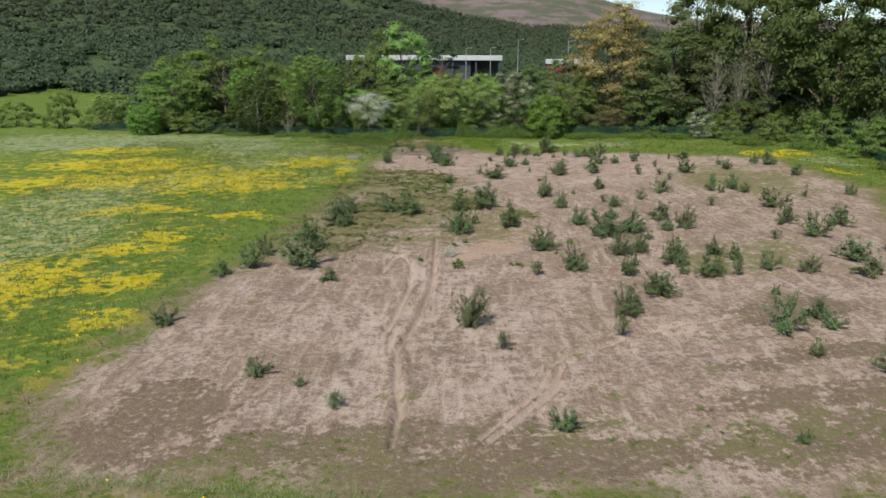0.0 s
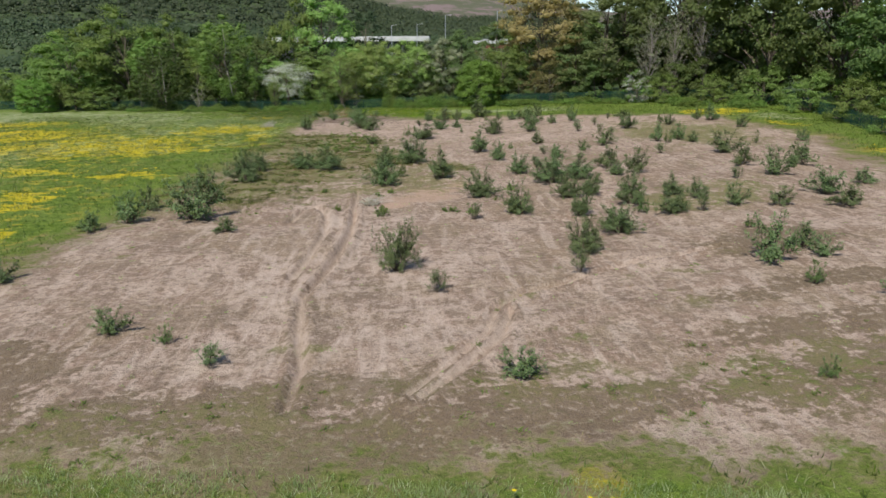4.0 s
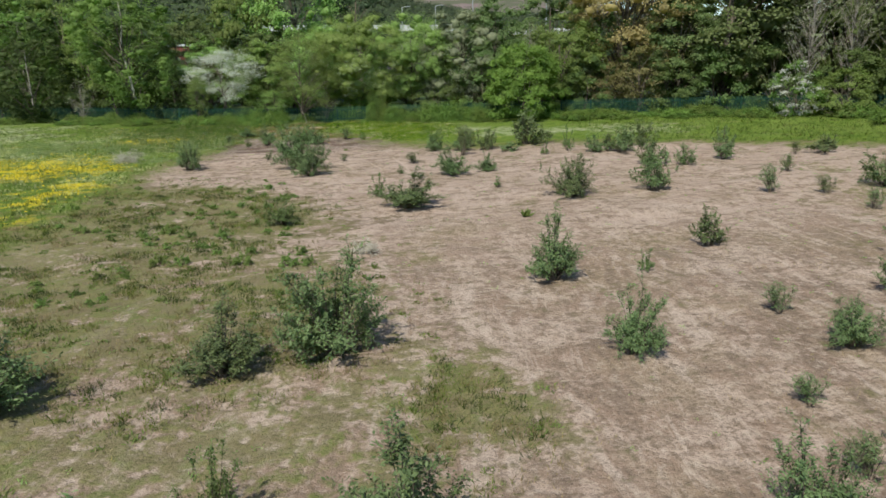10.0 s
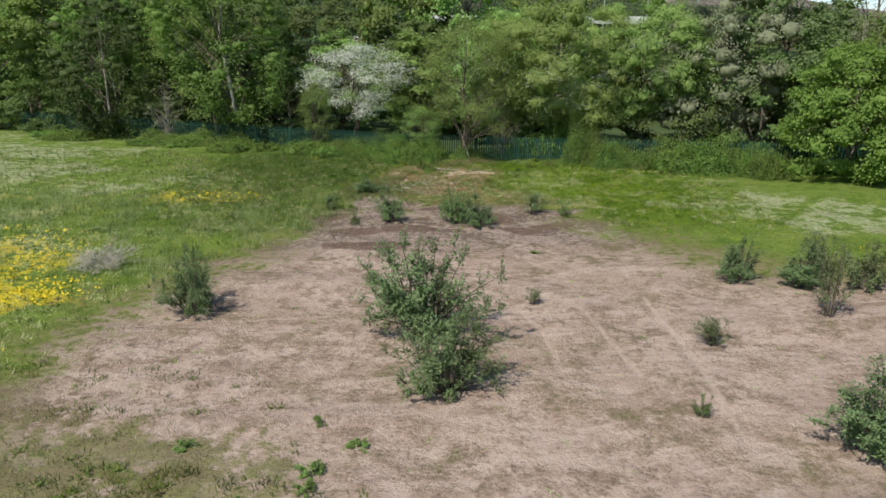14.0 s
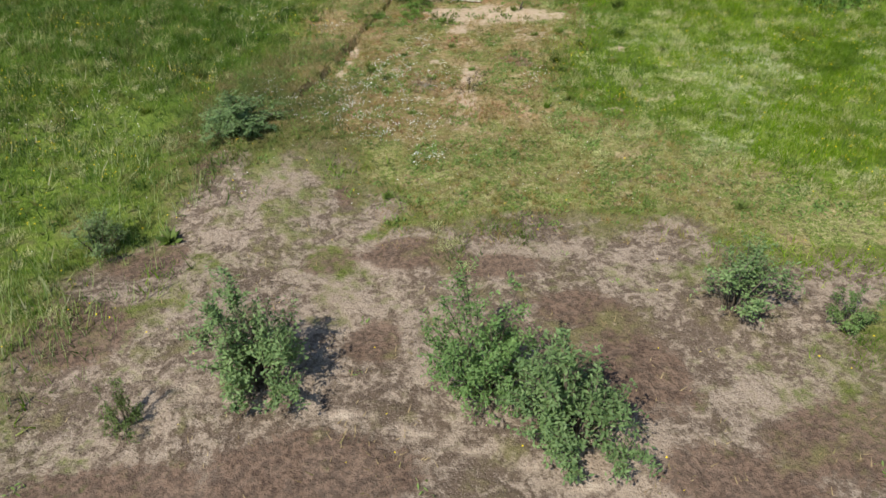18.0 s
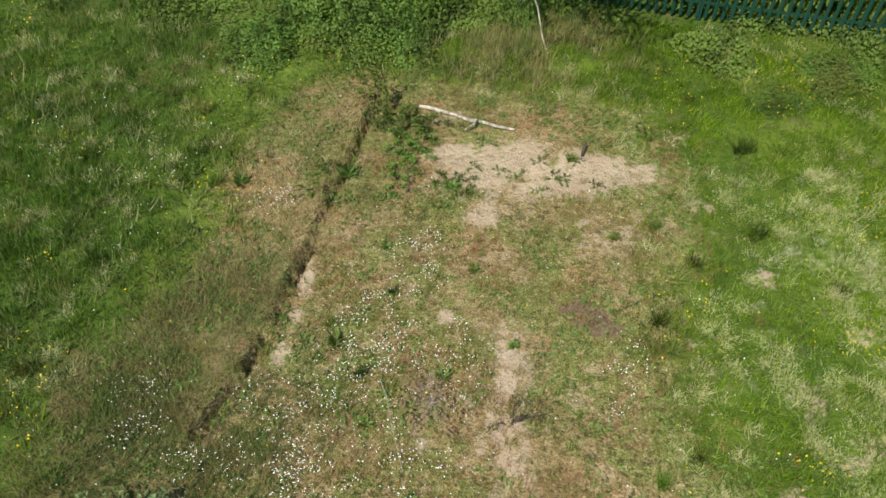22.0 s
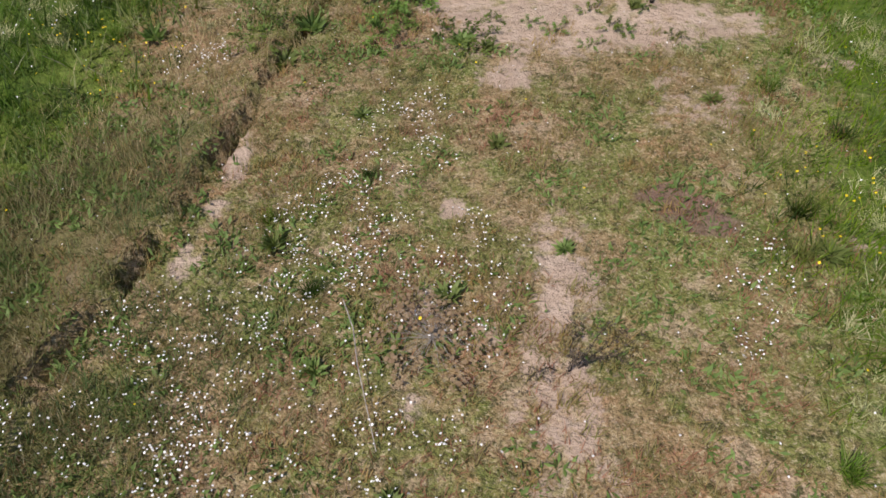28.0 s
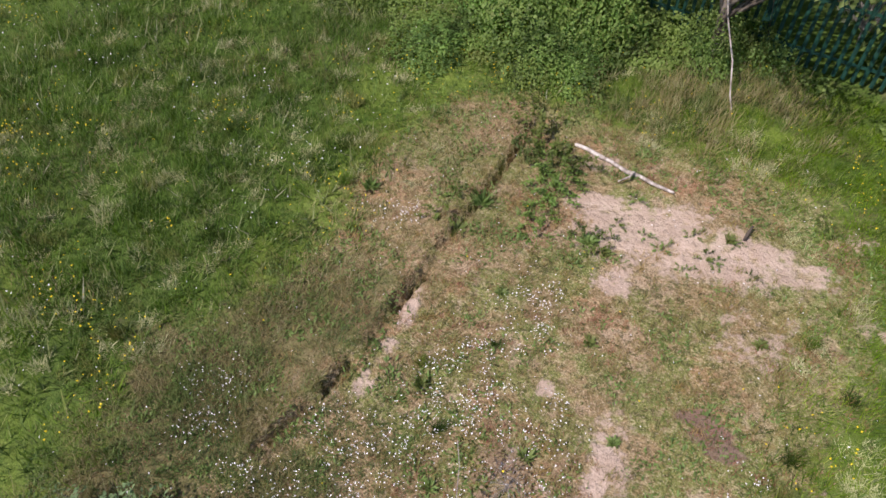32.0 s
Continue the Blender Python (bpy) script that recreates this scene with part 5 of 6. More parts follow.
# ---- palisade fence ----
def pale_mesh(height):
    """A folded steel pale with a split, pointed top."""
    w, d = 0.034, 0.012
    rows = [(-w, 0, 0.05), (-w * 0.4, -d, 0.05), (w * 0.4, -d, 0.05), (w, 0, 0.05), (-w, 0, height - 0.1), (-w * 0.4, -d, height - 0.06), (w * 0.4, -d, height - 0.06), (w, 0, height - 0.1), (-w * 0.8, 0, height), (w * 0.8, 0, height), (0, -d, height - 0.04)]
    front = np.array(rows)
    back = front + [0, 0.004, 0]
    quads = np.array([(0, 1, 5, 4), (1, 2, 6, 5), (2, 3, 7, 6)])
    tris = np.array([(4, 5, 8), (5, 10, 8), (5, 6, 10), (6, 9, 10), (6, 7, 9)])
    k = len(rows)
    return mesh_of("pale", np.concatenate([front, back]), [np.concatenate([quads, quads[:, ::-1] + k]), np.concatenate([tris, tris[:, ::-1] + k])], FENCE_GREEN)


def build_fence():
    fence = new("palisade_fence")
    tagged(fence, "green steel palisade fence in front of the trees", "fence")
    height, pitch = 1.58, 0.158
    pale = pale_mesh(height)
    proto = np.array([v.co for v in pale.vertices])
    tri = np.array([list(p.vertices) if len(p.vertices) == 3 else list(p.vertices)[:3] for p in pale.polygons] + [[p.vertices[0], p.vertices[2], p.vertices[3]] for p in pale.polygons if len(p.vertices) == 4])
    line = [(-58, 34.4), (58, -8.5), (57, -22), (55.5, -30), (38, -64)]
    far_v, far_f, near, count = [], [], 0, 0
    post = bm_mesh("post", box(-0.04, -0.03, -0.1, 0.04, 0.03, height - 0.06, 0.006), FENCE_GREEN)
    for (ax, ay), (bx, by) in zip(line, line[1:]):
        length, turn = math.hypot(bx - ax, by - ay), math.atan2(by - ay, bx - ax)
        for k in range(int(length / pitch)):
            s = (k + 0.5) * pitch / length
            x, y = ax + (bx - ax) * s, ay + (by - ay) * s
            z = float(level(x, y)) - 0.05
            if -21.5 < x < 22.5 and y > 0:
                ob = part("pale", pale, fence)
                ob.matrix_basis = pose(x, y, z, 0, 0, math.degrees(turn))
            else:
                c, q = math.cos(turn), math.sin(turn)
                far_v.append(np.column_stack([x + proto[:, 0] * c - proto[:, 1] * q, y + proto[:, 0] * q + proto[:, 1] * c, z + proto[:, 2]]))
                far_f.append(tri + len(proto) * count)
                count += 1
        bays = int(length / 2.75)
        for k in range(bays + 1):
            s = k / bays
            x, y = ax + (bx - ax) * s, ay + (by - ay) * s
            ob = part("post", post, fence)
            ob.matrix_basis = pose(x - 0.055 * math.sin(turn) * -1, y + 0.055 * math.cos(turn), float(level(x, y)) - 0.05, 0, 0, math.degrees(turn))
            if k < bays:
                for h in (0.35, height - 0.3):
                    e = (k + 1) / bays
                    x2, y2 = ax + (bx - ax) * e, ay + (by - ay) * e
                    me = bm_mesh("rail", box(0, 0.004, -0.025, length / bays, 0.03, 0.025), FENCE_GREEN)
                    rail = part("rail", me, fence)
                    drop = math.degrees(math.atan2(float(level(x2, y2)) - float(level(x, y)), length / bays))
                    rail.matrix_basis = pose(x, y, float(level(x, y)) - 0.05 + h, 0, -drop, math.degrees(turn))
    tagged(part("palisade_rest", mesh_of("palisade_rest", np.concatenate(far_v), np.concatenate(far_f), FENCE_GREEN), fence), kind="stuff")


build_fence()

# ---- brambles and weeds along the fence ----
BRAMBLE = [mound("bramble_thicket", 4.6, 2.0, 0.066, 21000, L_NETTLE, 11), mound("bramble_thicket", 3.0, 0.9, 0.06, 8000, L_NETTLE, 9), mound("nettle_patch", 3.0, 0.8, 0.075, 7000, L_NETTLE, 8)]
for model, w0, h0, rows, label in (
    (BRAMBLE[0], 4.6, 2.0, [(8.9, 8.7, 2.7, 3.1), (10.2, 7.8, 4.0, 1.9), (15.2, 5.6, 6.4, 2.4), (18.6, 4.2, 4, 1.8)], "rounded bramble thicket before the green fence"),
    (BRAMBLE[1], 3.0, 0.9, [(-5.6, 14.1, 3.4, 1.1), (-3.6, 13.3, 3.2, 1.4), (-1.9, 12.7, 3.2, 1.6), (-0.3, 12.3, 2.6, 1.5), (-1.4, 12.0, 3.6, 1.3), (2.3, 11.5, 2.2, 0.9), (-2.6, 10.7, 2.6, 0.5), (-0.6, 10.2, 2.2, 0.7), (-4.4, 12.0, 3.0, 0.6), (7.0, 8.7, 1.7, 0.35), (5.9, 8.2, 1.2, 0.25), (12.6, 7.2, 2.8, 0.9)],
     "low bramble runners spreading over the grass"),
    (BRAMBLE[2], 3.0, 0.8, [(-7.5, 14.6, 5.5, 0.9), (-13.4, 16.8, 6, 0.7), (-20, 19.4, 7, 0.6), (6.8, 12.6, 5.0, 2.3),
                            (-29, 22, 7, 0.7), (26, 1.6, 7, 0.8), (31, -0.6, 8, 0.7), (36, -2.6, 8, 0.9), (40, -5.4, 6, 0.8), (49, -12, 6, 1.2), (47, -18, 6, 1.1), (51.5, -24, 5, 1.5)], "bright green nettles and brambles along the fence"),
):
    for x, y, w, h in rows:
        tagged(plant_out(model, x, y, w / w0, h / h0), label, "brambles")

RUNNER = shrub_plant("bramble_runner", 0.8, 0.26, 8, 6, 0.048, L_NETTLE, 1.25)
for x, y, s in ((-0.35, 7.7, 1.3), (-0.3, 7.2, 1.1), (-0.45, 6.7, 0.9), (-0.6, 8.2, 1.5), (-0.1, 8.0, 1.1), (-0.35, 6.35, 0.7), (0.35, 6.45, 0.9), (0.5, 6.2, 0.6), (-1.75, 6.3, 0.8), (-1.6, 6.9, 0.7), (-0.8, 8.7, 1.7), (1.9, 6.5, 0.5), (1.75, 6.9, 0.45), (0.9, 7.5, 0.5), (3.5, 7.4, 0.7), (-0.2, 7.45, 1.0), (-0.55, 7.9, 1.2), (1.35, 6.55, 0.45), (2.05, 6.45, 0.4), (2.3, 6.85, 0.35), (1.1, 6.75, 0.4), (1.65, 6.2, 0.4), (0.7, 6.9, 0.4), (2.5, 6.3, 0.35)):
    tagged(plant_out(RUNNER, x, y, s, s), "green bramble shoots creeping over dry turf", "brambles", "bramble shoots")


def undergrowth():
    """Nettles and bramble leaves that run together along the foot of the fence."""
    n = 170000
    x = rng.uniform(-27, 27, n)
    line = 12.95 - 0.37 * x
    y = line - rng.uniform(-1.2, 4.6, n)
    depth = 0.9 + 1.9 * value_noise(x, 0 * x, 4.0, 31) + np.where(np.abs(x + 1) < 5, 0.8, 0.0)
    away = line - y
    thick = value_noise(x, y, 1.5, 32)
    tall = np.clip(1.9 * (thick - 0.3), 0.06, 1.15) * np.clip(1.25 - away / depth, 0, 1)
    tall = tall * np.where((x > 2.6) & (x < 9.2), 0.4, np.where(x < 0.3, 1.35, np.where(x < 2.6, 0.45, 1.0)))
    keep = (tall > 0.1) & (thick > 0.36)
    x, y, tall = x[keep], y[keep], tall[keep]
    k = len(x)
    z = relief(x, y) + tall * rng.uniform(0.35, 1.0, k) ** 0.5
    length = rng.uniform(0.04, 0.1, k)
    face = np.column_stack([rng.normal(0, 0.5, k) - 0.15, rng.normal(0, 0.5, k) - 0.3, np.full(k, 0.9)])
    ob = new("fence_undergrowth", mesh_of("fence_undergrowth", *leaves(np.column_stack([x, y, z]), None, length, length * 0.68, face=face), L_NETTLE))
    tagged(ob, "bright nettles and brambles run together under the fence", "undergrowth", kind="stuff")


undergrowth()
WEEDS = [weed_plant("dock_plant", 0.5, 0.3, 46, L_WEED), weed_plant("thistle_plant", 0.45, 0.25, 60, L_WEED, 0.35)]
for x, y, s in [(0.35, 6.4, 0.75), (0.6, 6.25, 0.5), (1.05, 3.45, 0.45), (-1.45, 6.15, 0.9), (-1.25, 6.75, 0.9), (0.15, 3.0, 0.6), (-0.75, 2.4, 0.5), (-0.2, 1.5, 0.5), (3.0, 3.3, 0.7), (2.2, 6.9, 0.5), (2.6, 5.2, 0.5), (-0.6, 5.2, 0.5),
                (-2.9, 6.6, 0.8), (0.6, 4.7, 0.5), (-1.2, 3.6, 0.6), (-3.9, -2.6, 1.0), (5.2, -2.1, 0.7), (-0.5, -1.5, 0.6), (-1.0, -9.5, 0.8), (3.7, -10.5, 0.8), (8.6, -36.0, 1.6), (-3, -28, 1.0), (-4.6, -29.5, 1.2), (-5.6, -30.4, 1.3), (-1.2, -27.2, 1.0)]:
    tagged(plant_out(WEEDS[int(rng.integers(0, 2))], x, y, s, s), "small green weed rosette in thin turf", "weed", "weeds")
DOCK = shrub_plant("dead_dock", 0.75, 0.5, 7, 9, 0.022, L_CRUST, 1.0, DARK_WOOD)
tagged(plant_out(DOCK, 0.95, 2.42, 1.0, 1.0), "dead brown dock with dry seed stalks on sand", "weed")


def grass_tussock(count, tall):
    """A dense tuft of long arching blades from one root."""
    tuft = new("grass_tussock")
    a, far = rng.uniform(0, 6.283, count), rng.uniform(0.3, 1.5, count)
    way = np.column_stack([np.cos(a) * far, np.sin(a) * far, np.ones(count)])
    foot = np.column_stack([rng.normal(0, 0.04, (count, 2)), np.full(count, -0.01)])
    part("blade_tuft", mesh_of("blade_tuft", *blades(foot, way, tall * rng.uniform(0.6, 1.3, count), 0.01), L_GRASS), tuft)
    return tuft


TUSSOCK = [grass_tussock(120, 0.26), grass_tussock(100, 0.2)]
for n, (x, y, s) in enumerate([(2.92, 3.74, 1.0), (2.82, 3.3, 1.0), (3.4, 2.5, 0.9), (3.0, 1.9, 0.9), (2.5, 1.6, 0.8), (3.6, 4.7, 1.0), (3.2, 5.4, 0.8), (4.2, 3.7, 1.1), (4.6, 5.2, 1.1), (-2.9, 5.8, 0.8), (-3.3, 6.6, 1.0), (-1.3, 3.9, 0.8), (-0.85, 3.1, 0.7), (-0.5, 4.4, 0.6),
                               (4.9, 7.0, 1.2), (5.4, 4.2, 1.1), (-4.6, 5.0, 1.2), (-5.4, 7.2, 1.3), (-4.9, 3.2, 1.2), (-6.2, 5.6, 1.3), (-3.8, 8.4, 1.1), (4.4, 8.4, 1.1), (-6.8, 8.0, 1.3), (-5.6, 1.6, 1.2)]):
    tagged(plant_out(TUSSOCK[n % 2], x, y, s, s), "dark green grass tussock with long arching blades", "grass", "grass tussocks")
CLUMP = [shrub_plant("weed_clump", 0.7, 0.34, 16, 10, 0.05, L_OLIVE, 1.2), shrub_plant("weed_clump", 0.6, 0.26, 14, 10, 0.045, L_WEED, 1.3)]
for n, (x, y, s) in enumerate([(-5.1, -30.5, 1), (-4, -30.8, 0.86), (-3.9, -35.2, 1.2), (-4.6, -36.5, 1), (-2.7, -38.1, 0.94), (-1, -38.6, 1.2), (-1.5, -40.2, 1.2), (-0.8, -40.2, 1.2), (-5.1, -38.8, 1), (-3.5, -39.3, 0.86), (-3, -39.4, 1.2), (-2.7, -30.2, 1), (-1.4, -28.5, 0.94), (-7, -34.6, 1.2), (-6.1, -34.1, 1.2), (-5.3, -34.8, 1.2), (-9.5, -33.2, 1), (-6.8, -39.9, 0.86), (-5.9, -38.7, 1.2), (-10.6, -58.5, 1), (-9.6, -59.3, 0.94), (-6.3, -61.6, 1.2), (-7, -66.5, 1.2), (-2.9, -68, 1.2), (-2, -68.5, 1), (0.7, -65.3, 0.86), (2.7, -62.6, 1.2), (-3.4, -67.7, 1), (-5.2, -60.6, 0.94), (-9.5, -65.1, 1.2)]):
    tagged(plant_out(CLUMP[n % 2], x, y, s, s), "rounded green weed clump on the olive turf", "weed", "weed clumps")
x, y = rng.uniform(-13, 1.5, 420), rng.uniform(-47, -23, 420)
keep = (inside(x, y, FIELD) > -0.5) & (x < 2 - 0.12 * (y + 47) * (y > -40)) & (value_noise(x, y, 2.4, 91) > 0.52)
for n, (a, b) in enumerate(list(zip(x[keep], y[keep]))[:90]):
    tagged(plant_out(CLUMP[n % 2], float(a), float(b), rng.uniform(0.4, 0.95), rng.uniform(0.35, 0.7)), "rounded green weed clump on the olive turf", "weed", "weed clumps")
DRY = crown_tree("dry_bush", 1.2, 1.8, 0.0, 60, 5, 0.08, L_STRAW, TWIG, limbs=60, twigs=7, girth=0.012, core=0.0)
SIZES[DRY.name] = (1.8, 1.2)
DEAD = shrub_plant("dead_bush", 1.8, 0.7, 120, 4, 0.05, L_BLEACH, 1.2, PALE_TWIG)
for x, y, s in ((-11.0, -12.7, 1.15), (-7.3, -64.5, 0.85), (1.3, -39.3, 0.7)):
    tagged(plant_out(DEAD, x, y, s, s), "pale dead bush with bleached bare twigs", "bush", "dead bushes")
tree(DRY, 0.05, 2.65, 0.95, 0.13, "dead grey heap of weed stems on the turf", "weed")

# ---- wheel marks ----
SOIL_TREAD = plain_material("pressed_soil_ridges", (0.38, 0.29, 0.228), 0.95, wear=0.6, scale=5.0)


def spaced(line, step):
    """Points at even steps along a line, with the way it runs there."""
    line = np.array(line, float)
    seg = np.hypot(*np.diff(line, axis=0).T)
    s = np.arange(0, seg.sum(), step)
    at = np.r_[0, np.cumsum(seg)]
    p = np.column_stack([np.interp(s, at, line[:, 0]), np.interp(s, at, line[:, 1])])
    p += 0.12 * np.column_stack([value_noise(s, 0 * s, 1.4, 61) - 0.5, value_noise(s, 0 * s, 1.4, 62) - 0.5])
    return p, unit(np.gradient(p, axis=0))


def tyre_tread(line):
    """Chevron ridges that a tractor tyre has pressed up, thinner here and there."""
    p, way = spaced(line, 0.2)
    side = np.column_stack([-way[:, 1], way[:, 0]])
    rows = []
    for k in range(len(p)):
        for s in (-1, 1):
            if rng.random() < 0.32:
                continue
            a, e = p[k] + side[k] * s * 0.03 + way[k] * 0.07, p[k] + side[k] * s * rng.uniform(0.2, 0.27) - way[k] * 0.08
            m = (a + e) / 2 + rng.normal(0, 0.012, 2)
            rows.append(np.array([(*q, float(relief(*q)) - 0.012, w) for q, w in ((a, 0.016), (m, 0.03), (e, 0.013))]))
    ob = new("tyre_tread", mesh_of("tyre_tread", *tubes(rows, 4), SOIL_TREAD, True))
    tagged(ob, "chevron tyre tread pressed into dry soil", "tyre mark", kind="stuff")


for line in ([(-14.1, -88.2), (-13, -88.3), (-12.1, -87.5), (-10.7, -86.5), (-8.8, -85.5), (-7, -85)],
             [(-11.3, -88.9), (-10, -88), (-8.8, -87.7), (-7.8, -87.7)],
             [(-5.1, -86.1), (-3.4, -86.1), (-1.2, -86)],
             [(-2.6, -89.8), (-0.7, -90.7), (1, -90.7)],
             [(-16.8, -85), (-15.5, -84.4), (-14.1, -83.6), (-11.6, -82.9)],
             [(-6.5, -86.2), (-6, -87.2), (-5.5, -87.8)],
             [(-19, -85.9), (-17.6, -86.4)],
             [(-3.7, -84.2), (-2.4, -84.3), (-1.2, -84.6)]):
    tyre_tread(line)

# ---- fallen wood ----
def stick(name, rows, mat, label):
    ob = new(name)
    x, y = rows[0][0], rows[0][1]
    part("stem", mesh_of("stem", *tubes([np.array([(a - x, b - y, rest(a, b) - rest(x, y) + c, r) for a, b, c, r in rows])], 8), mat, True), ob)
    ob.location = (x, y, rest(x, y))
    return tagged(ob, label, "branch")


log = stick("fallen_branch", [(-0.15, 8.5, 0.02, 0.03), (0.05, 8.42, 0.04, 0.034), (0.25, 8.3, 0.05, 0.036), (0.45, 8.24, 0.035, 0.03), (0.7, 8.06, 0.045, 0.034), (0.9, 8.02, 0.04, 0.03), (1.1, 7.88, 0.05, 0.03), (1.42, 7.74, 0.04, 0.022)], DEADWOOD, "bleached dead branch lying on sandy soil")
part("side_shoot", mesh_of("side_shoot", *tubes([np.array([(0.95, -0.5, 0.1, 0.022), (0.9, -0.62, 0.1, 0.018), (0.75, -0.72, 0.06, 0.01)])], 6), DEADWOOD, True), log)
stick("wood_stub", [(2.4, 6.95, 0.02, 0.022), (2.43, 7.05, 0.07, 0.026), (2.48, 7.16, 0.12, 0.016)], DARK_WOOD, "short dark stub of wood on the sand")
stick("fallen_branch", [(1.55, 10.8, 2.0, 0.012), (1.75, 10.6, 1.3, 0.015), (2.0, 10.4, 0.7, 0.016), (2.1, 10.1, 0.25, 0.013), (2.2, 9.9, 0.02, 0.01)], DEADWOOD, "thin pale dead branch hanging from the willow")
stick("dry_stalk", [(-0.6, 3.0, 0.05, 0.004), (-0.5, 2.7, 0.08, 0.005), (-0.45, 2.4, 0.09, 0.004), (-0.3, 1.8, 0.05, 0.003)], TWIG, "long dry plant stalk lying on turf")

# ---- grass, straw and flowers ----
def scatter(n, x0, y0, x1, y1, keep):
    x, y = rng.uniform(x0, x1, n), rng.uniform(y0, y1, n)
    m = rng.random(n) < keep(x, y)
    return x[m], y[m]


def sward(name, x, y, tall, wide, each, mat, label, lean=0.5, spread=0.05):
    x, y = np.repeat(x, each) + rng.normal(0, spread, len(x) * each), np.repeat(y, each) + rng.normal(0, spread, len(y) * each)
    n = len(x)
    w = np.column_stack([rng.normal(0, lean, n) + 0.15, rng.normal(0, lean, n) + 0.1, np.ones(n)])
    ob = new(name, mesh_of(name, *blades(np.column_stack([x, y, relief(x, y) - 0.01]), w, tall * rng.uniform(0.5, 1.3, n), wide), mat))
    return tagged(ob, label, "grass", kind="stuff")


def bare_share(x, y):
    end = np.clip(0.5 + inside(x, y, LAWN) / 1.6, 0, 1) * 0.6
    return np.clip(0.5 + inside(x, y, FIELD) / 5.0 + (value_noise(x, y, 1.0, 5) - 0.5) * 0.5, 0, 1), end


def meadow(x, y):
    b, end = bare_share(x, y)
    return np.clip(1.15 - 2 * b, 0, 1) * np.clip(1.2 - end * 2.2, 0.0, 1) * (12.95 - 0.37 * x - y > 0.3)


def thin_turf(x, y):
    b, end = bare_share(x, y)
    return np.clip(end * 2, 0, 1) * np.clip(1.1 - 1.3 * spots(x, y, SAND), 0, 1)


def end_meadow(x, y):
    fade = np.clip((15 - np.abs(x - 0.5)) / 6, 0, 1) * np.clip((y + 9) / 6, 0, 1)
    return meadow(x, y) * fade * (0.3 + 0.7 * (value_noise(x, y, 0.45, 14) > 0.42))


def pale_side(x, y):
    return np.clip((x - 2.2) / 1.5, 0, 1) * np.clip((8.5 - x) / 3, 0, 1) * np.clip((9 - y) / 3, 0, 1)


def right_side(x, y):
    return np.clip((x - 1.0) / 3, 0, 1)


x, y = scatter(190000, -15, -9, 16, 14, lambda a, c: end_meadow(a, c) * (1 - right_side(a, c)) * np.where(a < -1, 0.3 + 0.5 * (value_noise(a, c, 1.2, 20) > 0.45), 1.0))
sward("long_grass", x, y, 0.2, 0.012, 3, L_GRASS, "long green meadow grass at the field end", 0.7, 0.05)
x, y = scatter(190000, -2, -9, 16, 14, lambda a, c: end_meadow(a, c) * right_side(a, c) * (1 - 0.5 * pale_side(a, c) * np.clip((c - 0.5) / 1.5, 0, 1)))
sward("spring_grass", x, y, 0.17, 0.012, 3, L_SPRING, "bright yellow-green grass beside the turf", 0.8, 0.05)
x, y = scatter(3600, -14, -8, 15, 12, lambda a, c: meadow(a, c) * (value_noise(a, c, 1.5, 17) > 0.45) * np.where(a > 0, 1.0, np.where(c > 1, 0.6, 0.7)))
sward("silvery_grass", x, y, 0.17, 0.009, 70, L_WISP, "silvery seeding grass wisps lying over the meadow", 1.6, 0.06)
x, y = scatter(3600, 1.8, -1, 9, 9, lambda a, c: pale_side(a, c) * np.clip(1.1 - 1.4 * spots(a, c, SAND), 0, 1) * (value_noise(a, c, 0.8, 81) > 0.56) * (0.3 + 0.7 * (value_noise(a, c, 0.25, 82) > 0.45)))
sward("bleached_tussocks", x, y, 0.12, 0.007, 34, L_WISP, "flattened bleached grass patches beside the turf", 1.8, 0.05)
x, y = scatter(34000, -26, -14, -3, 12, lambda a, c: meadow(a, c) * np.clip((2 - c) / 5, 0.0, 1) * (0.12 + 0.88 * (value_noise(a, c, 1.7, 83) > 0.5) * (value_noise(a, c, 0.6, 84) > 0.4)))
sward("seed_stalks", x, y, 0.36, 0.012, 3, L_PALE, "upright pale seeding grass stalks in the meadow", 0.22, 0.06)
x, y = scatter(9000, -34, -34, -8, 13, lambda a, c: meadow(a, c) * np.clip((-c + 6) / 8, 0.1, 1) * np.clip(0.1 + spots(a, c, SEEDHEADS) + 0.5 * (value_noise(a, c, 2.2, 85) > 0.6), 0, 1) * (value_noise(a, c, 0.9, 86) > 0.4))
sward("pale_wisps", x, y, 0.2, 0.013, 22, L_WISP, "pale wind-combed grass wisps in the flower meadow", 1.2, 0.12)
x, y = scatter(1500, -14, -8, 15, 12, lambda a, c: meadow(a, c) * np.where((a > -4) & (a < 0), 0.3, 1.0))
sward("bent_grass", x, y, 0.22, 0.012, 40, L_RANK, "darker rank grass tussocks in the meadow", 0.8, 0.1)
x, y = scatter(70000, -14, -6, -1.5, 13, lambda a, c: end_meadow(a, c) * np.clip((c - 0.5) / 5, 0.12, 1) * np.clip((-3 - a) / 2, 0, 1) * (0.3 + 0.7 * (value_noise(a, c, 1.1, 18) > 0.45)))
sward("dark_grass", x, y, 0.24, 0.013, 3, L_RANK, "darker rank grass in the meadow", 0.6, 0.05)
x, y = scatter(9000, -14, -3, -1.5, 13, lambda a, c: end_meadow(a, c) * (value_noise(a, c, 0.9, 43) > 0.6))
sward("brown_grass", x, y, 0.2, 0.012, 4, L_HAY, "brown old grass showing in the meadow", 0.9, 0.06)
x, y = scatter(34000, -46, -100, 0, 14, meadow)
